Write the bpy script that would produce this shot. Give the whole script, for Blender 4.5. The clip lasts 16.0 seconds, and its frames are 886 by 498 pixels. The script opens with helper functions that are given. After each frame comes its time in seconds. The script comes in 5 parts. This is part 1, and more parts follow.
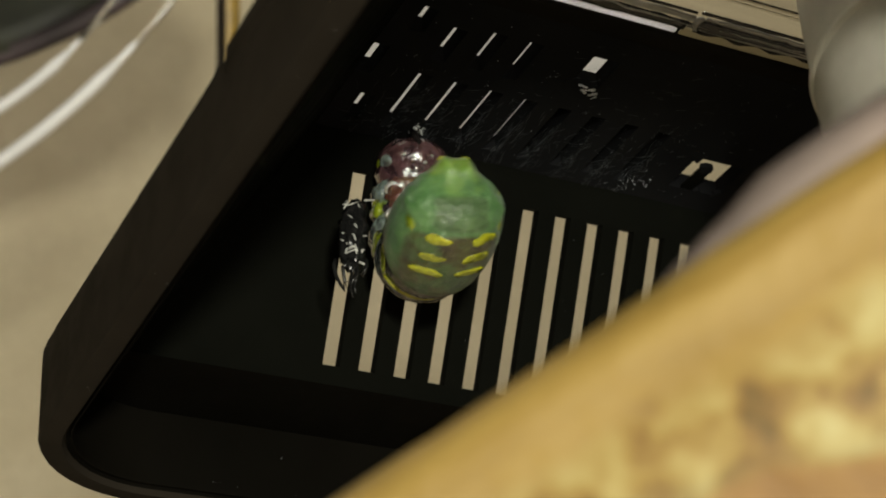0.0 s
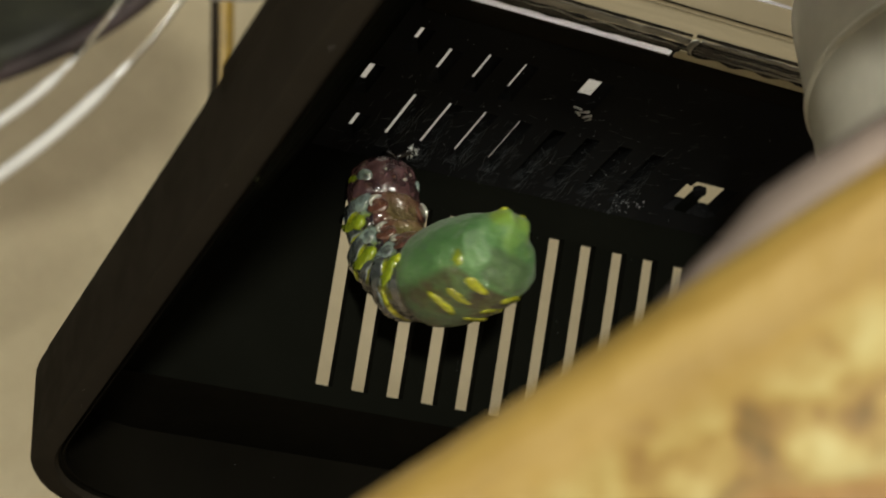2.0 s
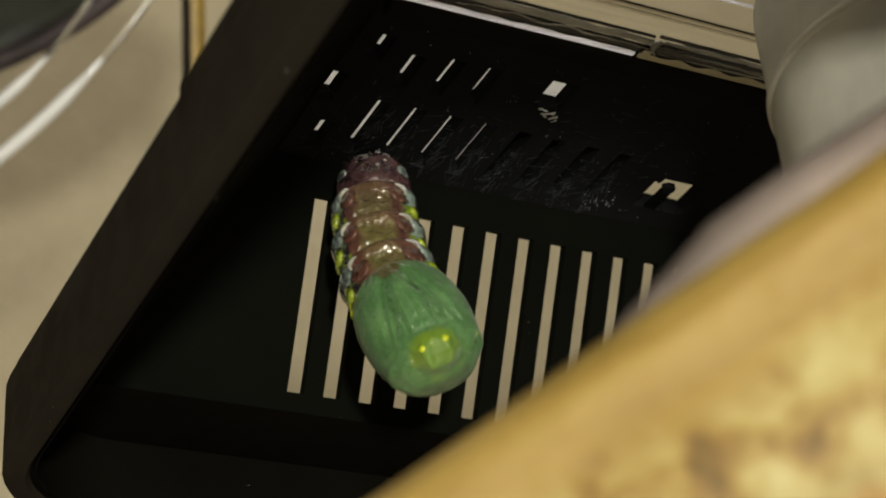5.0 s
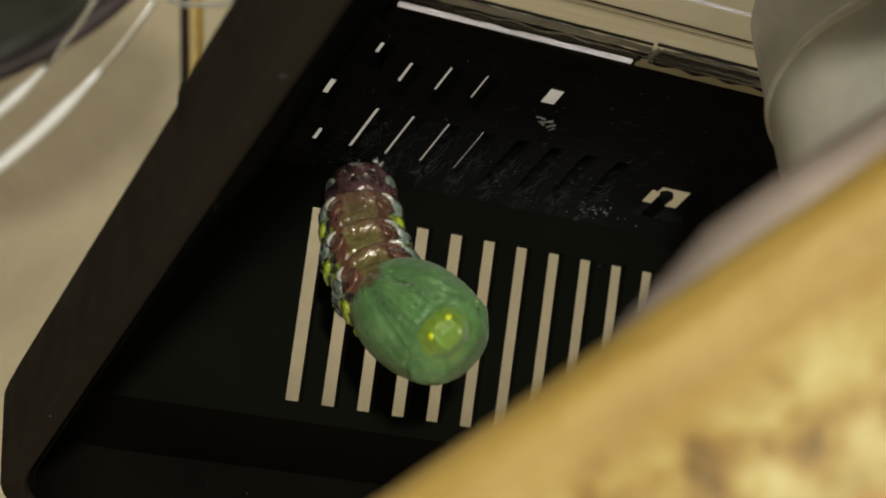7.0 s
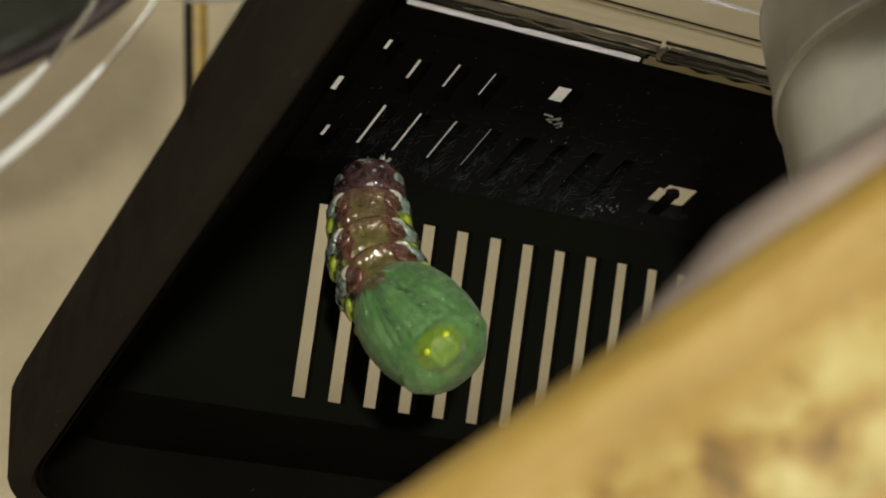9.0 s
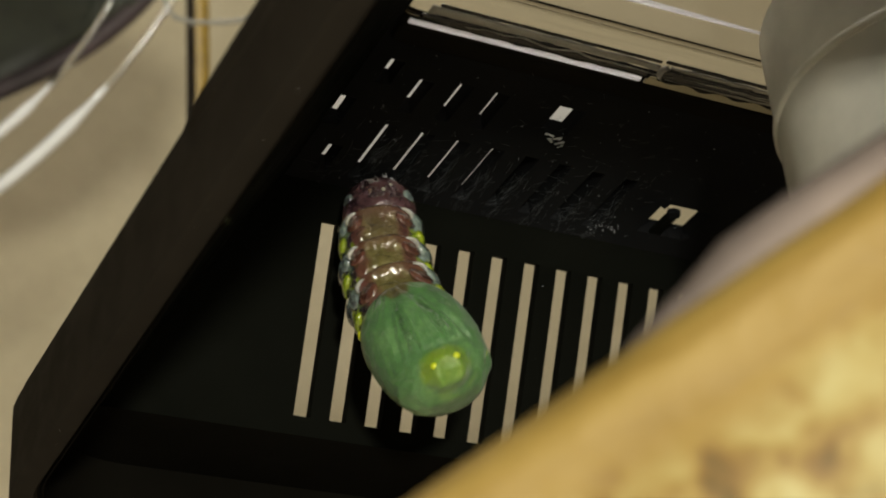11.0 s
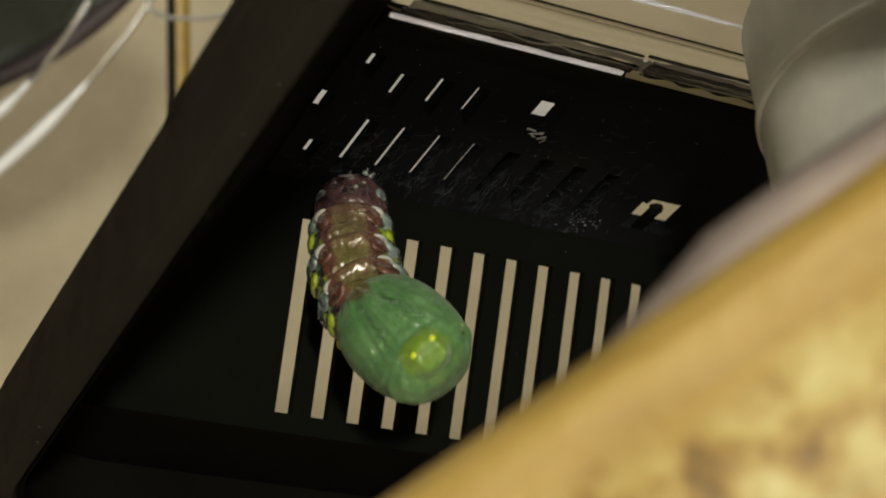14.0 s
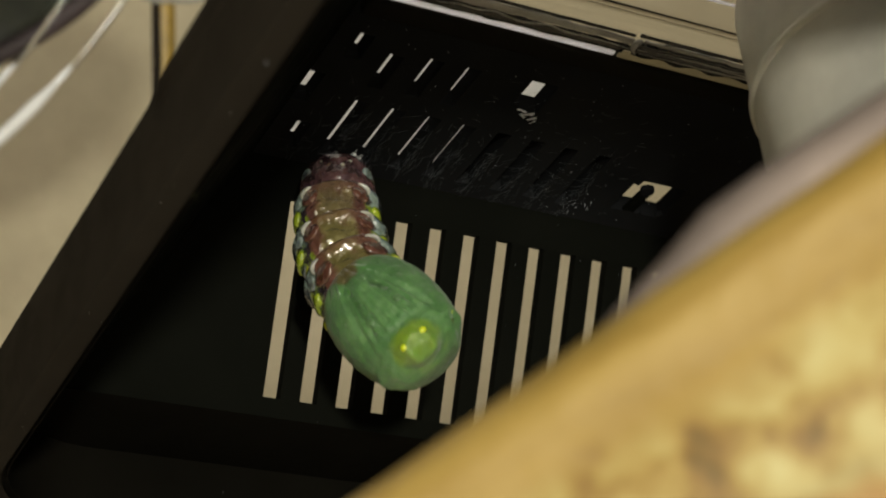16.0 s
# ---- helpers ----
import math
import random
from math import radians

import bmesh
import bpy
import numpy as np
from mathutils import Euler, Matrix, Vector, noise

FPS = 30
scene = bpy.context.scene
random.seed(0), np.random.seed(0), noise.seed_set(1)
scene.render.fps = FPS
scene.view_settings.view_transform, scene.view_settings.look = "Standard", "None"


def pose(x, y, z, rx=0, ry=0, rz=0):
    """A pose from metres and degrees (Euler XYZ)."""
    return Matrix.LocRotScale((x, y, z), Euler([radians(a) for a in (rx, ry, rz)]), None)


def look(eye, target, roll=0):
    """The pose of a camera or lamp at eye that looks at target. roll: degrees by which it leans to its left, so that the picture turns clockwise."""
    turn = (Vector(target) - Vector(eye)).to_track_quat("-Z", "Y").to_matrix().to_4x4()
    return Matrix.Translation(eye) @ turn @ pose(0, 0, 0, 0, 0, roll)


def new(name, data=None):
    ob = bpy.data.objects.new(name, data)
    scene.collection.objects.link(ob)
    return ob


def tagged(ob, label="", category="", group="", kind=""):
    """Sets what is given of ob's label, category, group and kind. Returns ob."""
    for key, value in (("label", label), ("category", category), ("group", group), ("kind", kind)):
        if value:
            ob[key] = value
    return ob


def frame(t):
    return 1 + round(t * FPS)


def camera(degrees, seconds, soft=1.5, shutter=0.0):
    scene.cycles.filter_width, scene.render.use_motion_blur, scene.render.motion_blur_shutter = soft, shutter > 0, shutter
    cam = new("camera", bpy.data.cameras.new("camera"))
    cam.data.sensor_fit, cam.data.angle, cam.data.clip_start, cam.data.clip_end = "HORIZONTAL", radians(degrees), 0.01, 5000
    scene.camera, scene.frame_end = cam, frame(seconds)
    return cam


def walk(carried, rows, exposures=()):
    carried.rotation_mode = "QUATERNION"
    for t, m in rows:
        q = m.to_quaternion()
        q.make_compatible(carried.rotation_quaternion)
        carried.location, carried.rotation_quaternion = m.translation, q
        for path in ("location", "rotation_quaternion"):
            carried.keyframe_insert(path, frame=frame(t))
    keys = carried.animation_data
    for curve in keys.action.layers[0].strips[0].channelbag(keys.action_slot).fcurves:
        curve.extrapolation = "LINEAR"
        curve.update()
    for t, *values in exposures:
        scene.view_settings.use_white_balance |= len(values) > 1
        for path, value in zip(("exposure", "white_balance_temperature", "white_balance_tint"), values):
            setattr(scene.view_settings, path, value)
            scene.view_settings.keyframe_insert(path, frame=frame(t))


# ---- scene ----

# camera -------------------------------------------------------------------
MM = 0.001
Z0 = 200.0      # height of the lid's reference level above the table, mm


def mm(x, y, z):
    return Vector((x * MM, y * MM, (z + Z0) * MM))


cam = camera(25.97, 16.0, soft=1.9, shutter=0.5)
cam.data.dof.use_dof = True
cam.data.dof.focus_distance = 0.170
cam.data.dof.aperture_fstop = 48.0
PATH = [
    (0, -62.27, -132.56, -97.54, 121.244, 3.319, -26.159),
    (0.5, -61.80, -132.75, -98.04, 121.335, 3.164, -25.917),
    (1, -61.94, -132.10, -98.47, 121.322, 3.208, -26.018),
    (1.5, -62.29, -132.05, -98.17, 121.444, 3.188, -26.246),
    (2, -62.69, -132.48, -97.79, 121.888, 3.135, -26.638),
    (2.5, -61.93, -134.34, -96.28, 122.030, 3.889, -26.355),
    (3, -61.48, -134.67, -95.38, 120.823, 4.389, -26.153),
    (5.5, -61.56, -134.46, -95.39, 121.148, 4.412, -26.291),
    (6, -61.82, -134.44, -95.38, 121.128, 4.376, -26.304),
    (6.5, -61.93, -134.71, -95.42, 121.392, 4.467, -26.259),
    (7, -61.43, -134.42, -95.72, 121.463, 4.481, -26.259),
    (7.5, -61.39, -134.53, -95.13, 121.173, 4.408, -26.361),
    (8, -61.52, -134.48, -95.40, 121.279, 4.564, -26.360),
    (8.5, -61.80, -134.06, -95.72, 121.375, 4.446, -26.398),
    (9, -62.29, -134.21, -95.67, 121.332, 4.344, -26.436),
    (11.5, -62.23, -134.25, -96.23, 122.129, 4.304, -26.373),
    (12, -62.17, -134.71, -95.91, 122.028, 4.260, -26.363),
    (12.5, -62.16, -134.72, -96.22, 122.121, 4.175, -26.350),
    (13, -62.10, -134.10, -95.75, 121.900, 4.395, -26.538),
    (13.5, -62.17, -133.66, -95.95, 121.925, 4.619, -26.653),
    (14, -61.91, -133.63, -95.95, 121.939, 4.678, -26.782),
    (14.5, -61.49, -133.81, -96.05, 121.962, 4.675, -26.746),
    (15, -61.17, -133.17, -95.65, 121.681, 4.849, -26.850),
    (15.5, -61.32, -131.87, -94.70, 120.972, 5.182, -27.039),
    (16, -61.39, -131.84, -95.25, 121.527, 5.071, -27.058),
]
walk(cam, [(t, pose(x * MM, y * MM, (z + Z0) * MM, a, b, c)) for t, x, y, z, a, b, c in PATH])

# world and lamps ------------------------------------------------------------
world = bpy.data.worlds.new("room_air")
world.use_nodes = True
world.node_tree.nodes["Background"].inputs[0].default_value = (1.0, 0.9, 0.76, 1)
world.node_tree.nodes["Background"].inputs[1].default_value = 0.11
scene.world = world


def area_lamp(name, eye, target, size, power, color):
    data = bpy.data.lights.new(name, "AREA")
    data.shape, data.size, data.energy, data.color = "DISK", size, power, color
    ob = new(name, data)
    ob.matrix_world = look(eye, target)
    return ob


area_lamp("desk_lamp_light", mm(-121, -360, -135), mm(4, -8, -10), 0.03, 1.6, (1.0, 0.975, 0.81))
area_lamp("ceiling_lamp_light", (-0.06, 0.0, 0.98), (-0.06, 0.0, 0.2), 0.2, 2.5, (1.0, 0.95, 0.79))

# materials ------------------------------------------------------------------


def nodes_of(name, rough=0.5, metal=0.0):
    m = bpy.data.materials.new(name)
    m.use_nodes = True
    nt = m.node_tree
    b = nt.nodes["Principled BSDF"]
    b.inputs["Roughness"].default_value = rough
    b.inputs["Metallic"].default_value = metal
    return m, nt, b


def node(nt, kind, **values):
    n = nt.nodes.new(kind)
    for k, v in values.items():
        n.inputs[k.replace("_", " ")].default_value = v
    return n


def noise_of(nt, vec, scale, detail=4.0, rough=0.55):
    n = node(nt, "ShaderNodeTexNoise", Scale=scale, Detail=detail, Roughness=rough)
    nt.links.new(vec, n.inputs["Vector"])
    return n.outputs["Fac"]


def ramp_of(nt, fac, stops):
    n = nt.nodes.new("ShaderNodeValToRGB")
    e = n.color_ramp.elements
    while len(e) < len(stops):
        e.new(0.5)
    for el, (p, c) in zip(e, stops):
        el.position, el.color = p, (*c, 1)
    nt.links.new(fac, n.inputs["Fac"])
    return n.outputs["Color"]


def mix_of(nt, fac, a, b):
    n = nt.nodes.new("ShaderNodeMix")
    n.data_type = "RGBA"
    if isinstance(fac, float):
        n.inputs[0].default_value = fac
    else:
        nt.links.new(fac, n.inputs[0])
    for sock, v in ((n.inputs[6], a), (n.inputs[7], b)):
        if isinstance(v, tuple):
            sock.default_value = (*v, 1)
        else:
            nt.links.new(v, sock)
    return n.outputs[2]


def math_of(nt, op, a, b=0.0):
    n = nt.nodes.new("ShaderNodeMath")
    n.operation = op
    for sock, v in zip(n.inputs, (a, b)):
        if isinstance(v, (int, float)):
            sock.default_value = v
        else:
            nt.links.new(v, sock)
    return n.outputs[0]


def range_of(nt, v, a, b, lo=0.0, hi=1.0):
    n = nt.nodes.new("ShaderNodeMapRange")
    n.interpolation_type = "SMOOTHSTEP"
    nt.links.new(v, n.inputs[0])
    for i, x in zip((1, 2, 3, 4), (a, b, lo, hi)):
        n.inputs[i].default_value = x
    return n.outputs[0]


def bump_of(nt, b, height, strength, dist):
    n = node(nt, "ShaderNodeBump", Strength=strength, Distance=dist)
    nt.links.new(height, n.inputs["Height"])
    nt.links.new(n.outputs["Normal"], b.inputs["Normal"])
    nt.links.new(n.outputs["Normal"], b.inputs["Coat Normal"])
    return n


def objspace(nt):
    return nt.nodes.new("ShaderNodeTexCoord").outputs["Object"]


def black_plastic(name, dark, light, rough, gloss):
    m, nt, b = nodes_of(name, rough)
    b.inputs["Specular IOR Level"].default_value = gloss
    v = objspace(nt)
    big = noise_of(nt, v, 60.0, 3.0)
    fine = noise_of(nt, v, 2600.0, 3.0)
    nt.links.new(ramp_of(nt, big, [(0.3, dark), (0.7, light)]), b.inputs["Base Color"])
    nt.links.new(range_of(nt, noise_of(nt, v, 260.0, 5.0), 0.35, 0.7, rough - 0.08, rough + 0.14), b.inputs["Roughness"])
    bump_of(nt, b, fine, 0.25, 0.00006)
    return m


def simple(name, color, rough=0.5, vary=0.15, scale=300.0, bump=0.0, **extra):
    m, nt, b = nodes_of(name, rough)
    v = objspace(nt)
    f = noise_of(nt, v, scale, 5.0)
    lo = tuple(c * (1 - vary) for c in color)
    hi = tuple(min(1, c * (1 + vary)) for c in color)
    nt.links.new(ramp_of(nt, f, [(0.3, lo), (0.7, hi)]), b.inputs["Base Color"])
    if bump:
        bump_of(nt, b, f, 0.4, bump)
    for k, x in extra.items():
        b.inputs[k.replace("_", " ")].default_value = x
    return m


def clear_plastic(name, rough=0.03, tint=(0.97, 0.97, 0.95), ior=1.45):
    m, nt, b = nodes_of(name, rough)
    b.inputs["Base Color"].default_value = (*tint, 1)
    b.inputs["Transmission Weight"].default_value = 1.0
    b.inputs["IOR"].default_value = ior
    bump_of(nt, b, noise_of(nt, objspace(nt), 90.0, 3.0), 0.12, 0.0005)
    return m


# one lid plastic; its shade is put into the colours, darkest inside
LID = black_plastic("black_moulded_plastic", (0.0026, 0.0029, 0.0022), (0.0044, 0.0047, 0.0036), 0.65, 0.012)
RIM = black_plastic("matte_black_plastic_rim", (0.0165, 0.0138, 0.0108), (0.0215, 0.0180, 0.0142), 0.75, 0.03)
SKIRT = black_plastic("smooth_shaded_plastic_skirt", (0.0030, 0.0027, 0.0020), (0.0046, 0.0041, 0.0031), 0.6, 0.02)
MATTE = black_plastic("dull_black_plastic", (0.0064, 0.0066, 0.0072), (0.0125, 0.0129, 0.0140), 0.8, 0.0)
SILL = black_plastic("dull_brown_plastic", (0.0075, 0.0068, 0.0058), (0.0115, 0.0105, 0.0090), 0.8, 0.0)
CLEAR = clear_plastic("clear_plastic", 0.03, (0.99, 0.98, 0.96), 1.12)
SHEET = clear_plastic("thin_clear_sheet", 0.02, (0.99, 0.98, 0.97), 1.03)
CUP = clear_plastic("clear_cup_plastic", 0.12)
FROST = simple("frosted_bottle_plastic", (0.66, 0.64, 0.575), 0.5, 0.4, 60.0, 0.0, Transmission_Weight=0.6)
FOLD_GLINT = simple("cloudy_fold_and_glint", (0.36, 0.35, 0.33), 0.3, 0.5, 160.0, 0.0, Transmission_Weight=0.3)
BEIGE_BEAD = simple("beige_plastic_bead", (0.36, 0.32, 0.22), 0.4, 0.1, 200.0)
WIRE = simple("grey_plastic_wire", (0.30, 0.29, 0.27), 0.4, 0.1, 90.0)
DARK_BAND = simple("dark_plastic_band", (0.020, 0.018, 0.018), 0.25, 0.8, 260.0, 0.0004)
SHINE_WHITE = simple("white_rim_shine", (0.88, 0.88, 0.92), 0.3, 0.06, 90.0)


def wall_paint():
    m, nt, b = nodes_of("beige_plaster", 0.85)
    v = objspace(nt)
    cloud = noise_of(nt, v, 30.0, 5.0)
    fine = noise_of(nt, v, 700.0, 4.0)
    c = ramp_of(nt, cloud, [(0.3, (0.60, 0.52, 0.365)), (0.7, (0.73, 0.645, 0.475))])
    c = mix_of(nt, range_of(nt, fine, 0.35, 0.7, 0.0, 0.5), c, (0.50, 0.42, 0.29))
    nt.links.new(c, b.inputs["Base Color"])
    bump_of(nt, b, fine, 0.5, 0.0004)
    return m


BEIGE = wall_paint()
TABLE = simple("beige_tablecloth", (0.66, 0.58, 0.46), 0.9, 0.15, 400.0, 0.0003)
WHITE = simple("white_ceiling_paint", (0.75, 0.72, 0.66), 0.9, 0.05, 30.0)


def raw_wood():
    m, nt, b = nodes_of("raw_pale_wood", 0.62)
    v = objspace(nt)
    mp = node(nt, "ShaderNodeMapping", Scale=(1.0, 9.0, 9.0))
    nt.links.new(v, mp.inputs["Vector"])
    grain = noise_of(nt, mp.outputs[0], 70.0, 6.0)
    c = ramp_of(nt, grain, [(0.25, (0.20, 0.122, 0.023)), (0.55, (0.265, 0.172, 0.040)), (0.8, (0.305, 0.21, 0.056))])
    # the split, torn side of the grain: pale pith and brown stains
    sep = nt.nodes.new("ShaderNodeSeparateXYZ")
    nt.links.new(v, sep.inputs[0])
    wob = math_of(nt, "ADD", sep.outputs["Y"], math_of(nt, "MULTIPLY", math_of(nt, "SUBTRACT", noise_of(nt, v, 120.0, 3.0), 0.5), 0.006))
    slant = math_of(nt, "ADD", wob, math_of(nt, "MULTIPLY", range_of(nt, sep.outputs["X"], -0.010, 0.006, -0.010, 0.006), 0.25))
    band = math_of(nt, "MULTIPLY", range_of(nt, wob, -0.0042, -0.0020, 1.0, 0.0), range_of(nt, slant, -0.0096, -0.0083, 0.0, 1.0))
    blot = noise_of(nt, v, 240.0, 5.0, 0.55)
    torn = ramp_of(nt, blot, [(0.34, (0.095, 0.062, 0.016)), (0.40, (0.175, 0.098, 0.024)), (0.47, (0.255, 0.172, 0.046)), (0.54, (0.325, 0.255, 0.092)), (0.66, (0.385, 0.335, 0.155))])
    c = mix_of(nt, band, c, torn)
    deep = range_of(nt, slant, -0.0096, -0.0084, 1.0, 0.0)
    seam = math_of(nt, "MULTIPLY", range_of(nt, slant, -0.0085, -0.0078, 1.0, 0.0), range_of(nt, noise_of(nt, v, 150.0, 3.0), 0.4, 0.6, 0.1, 0.8))
    c = mix_of(nt, seam, c, (0.115, 0.085, 0.026))
    c = mix_of(nt, deep, c, ramp_of(nt, blot, [(0.35, (0.19, 0.098, 0.024)), (0.65, (0.275, 0.155, 0.040))]))
    nt.links.new(c, b.inputs["Base Color"])
    bump_of(nt, b, blot, 0.6, 0.0008)
    b.inputs["Specular IOR Level"].default_value = 0.4
    return m


WOOD = raw_wood()
GREY_EDGE = simple("grey_wood_edge", (0.16, 0.125, 0.112), 0.8, 0.3, 160.0, 0.0006)
BAMBOO = simple("yellow_bamboo", (0.36, 0.225, 0.020), 0.6, 0.25, 120.0)
BAMBOO_DARK = simple("dark_bamboo", (0.018, 0.013, 0.008), 0.9, 0.3, 120.0, 0.0, Specular_IOR_Level=0.05)
LEAF = simple("dark_green_leaf", (0.013, 0.015, 0.007), 0.6, 0.7, 90.0, 0.0008)
LEAF_EDGE = simple("dark_purple_stem", (0.05, 0.035, 0.04), 0.6, 0.4, 90.0)


def translucent_sheet(name, color):
    m, nt, b = nodes_of(name, 0.9)
    f = noise_of(nt, objspace(nt), 400.0, 4.0)
    c = ramp_of(nt, f, [(0.3, tuple(x * 0.92 for x in color)), (0.7, color)])
    nt.links.new(c, b.inputs["Base Color"])
    t = nt.nodes.new("ShaderNodeBsdfTranslucent")
    nt.links.new(c, t.inputs["Color"])
    mix = nt.nodes.new("ShaderNodeMixShader")
    mix.inputs[0].default_value = 0.9
    nt.links.new(b.outputs[0], mix.inputs[1])
    nt.links.new(t.outputs[0], mix.inputs[2])
    nt.links.new(mix.outputs[0], nt.nodes["Material Output"].inputs["Surface"])
    return m


TRANSLUCENT_WHITE = translucent_sheet("translucent_white_paper", (0.93, 0.93, 0.95))
GLINT_STRIP = translucent_sheet("translucent_white_glint", (0.95, 0.94, 0.99))
SILK = simple("white_silk", (0.72, 0.74, 0.74), 0.5, 0.08, 900.0)
SKIN = simple("shed_black_skin", (0.008, 0.008, 0.008), 0.25, 0.6, 900.0, 0.0003)
SKIN_PALE = simple("shed_skin_pale_band", (0.42, 0.42, 0.40), 0.4, 0.4, 900.0)
DUST = simple("pale_dust", (0.62, 0.66, 0.72), 0.8, 0.3, 900.0)
STRAND = simple("dull_silk_strand", (0.075, 0.082, 0.092), 0.4, 0.6, 300.0)
FIBRE = simple("olive_fibre", (0.06, 0.065, 0.03), 0.6, 0.2, 300.0)


def wet(b, rough):
    b.inputs["Roughness"].default_value = rough
    b.inputs["Coat Weight"].default_value = 1.0
    b.inputs["Coat Roughness"].default_value = 0.09
    b.inputs["Coat IOR"].default_value = 2.0
    b.inputs["Subsurface Weight"].default_value = 0.4
    b.inputs["Subsurface Radius"].default_value = (0.0012, 0.0012, 0.0006)
    b.inputs["Subsurface Scale"].default_value = 1.0


def abdomen_skin(name, dusky):
    """Belly olive and reddish brown, flanks mottled pale blue, dark and lime, back purple grey with yellow bands."""
    m, nt, b = nodes_of(name, 0.25)
    v = objspace(nt)
    sep = nt.nodes.new("ShaderNodeSeparateXYZ")
    nt.links.new(v, sep.inputs[0])
    x, y, z = (math_of(nt, "MULTIPLY", sep.outputs[i], 1000.0) for i in range(3))
    ax = math_of(nt, "ABSOLUTE", x)
    blot = noise_of(nt, v, 700.0, 4.0)
    wide = math_of(nt, "ADD", ax, math_of(nt, "MULTIPLY", math_of(nt, "SUBTRACT", blot, 0.5), 1.6))
    olive = mix_of(nt, range_of(nt, noise_of(nt, v, 420.0, 3.0), 0.35, 0.7), (0.118, 0.100, 0.036), (0.222, 0.190, 0.074))
    olive = mix_of(nt, range_of(nt, z, -0.1, 0.9, 0.0, 0.65), olive, (0.135, 0.075, 0.048))
    olive = mix_of(nt, range_of(nt, noise_of(nt, v, 300.0, 3.0), 0.44, 0.66, 0.0, 0.7), olive, (0.105, 0.052, 0.036))
    belly = mix_of(nt, range_of(nt, wide, 1.2, 2.1), olive, (0.100, 0.043, 0.030))
    belly = mix_of(nt, range_of(nt, blot, 0.35, 0.65, dusky, dusky * 0.6), belly, (0.062, 0.026, 0.034))
    back = mix_of(nt, range_of(nt, math_of(nt, "ABSOLUTE", math_of(nt, "ADD", z, 0.1)), 0.15, 0.5), (0.42, 0.40, 0.02), (0.075, 0.068, 0.058))
    wav = math_of(nt, "ADD", z, math_of(nt, "MULTIPLY", math_of(nt, "SUBTRACT", noise_of(nt, v, 380.0, 2.0), 0.5), 2.2))
    side = mix_of(nt, range_of(nt, wav, -0.7, -0.2), (0.17, 0.24, 0.018), (0.18, 0.235, 0.21))
    side = mix_of(nt, range_of(nt, noise_of(nt, v, 900.0, 3.0), 0.47, 0.58), side, (0.030, 0.022, 0.026))
    # tiger stripes round the flank
    stripe = math_of(nt, "SINE", math_of(nt, "ADD", math_of(nt, "MULTIPLY", z, 3.4), math_of(nt, "MULTIPLY", noise_of(nt, v, 300.0, 2.0), 5.0)))
    tiger = mix_of(nt, range_of(nt, stripe, -0.1, 0.15), (0.045, 0.052, 0.050), (0.24, 0.27, 0.25))
    tiger = mix_of(nt, range_of(nt, stripe, 0.25, 0.45), tiger, (0.27, 0.30, 0.012))
    side = mix_of(nt, range_of(nt, y, -1.4, -0.5), side, tiger)
    c = mix_of(nt, range_of(nt, math_of(nt, "ADD", y, math_of(nt, "MULTIPLY", math_of(nt, "SUBTRACT", ax, 2.5), 0.9)), -2.5, -1.9), belly, side)
    c = mix_of(nt, range_of(nt, math_of(nt, "ADD", y, math_of(nt, "MULTIPLY", blot, 0.8)), 1.4, 2.3), c, back)
    nt.links.new(c, b.inputs["Base Color"])
    bump_of(nt, b, noise_of(nt, v, 360.0, 4.0), 1.0, 0.0014)
    wet(b, 0.25)
    return m


def tip_skin(name, dark, light):
    m, nt, b = nodes_of(name, 0.22)
    v = objspace(nt)
    f = noise_of(nt, v, 650.0, 4.0)
    nt.links.new(ramp_of(nt, f, [(0.35, dark), (0.65, light)]), b.inputs["Base Color"])
    bump_of(nt, b, f, 1.0, 0.0006)
    wet(b, 0.22)
    return m


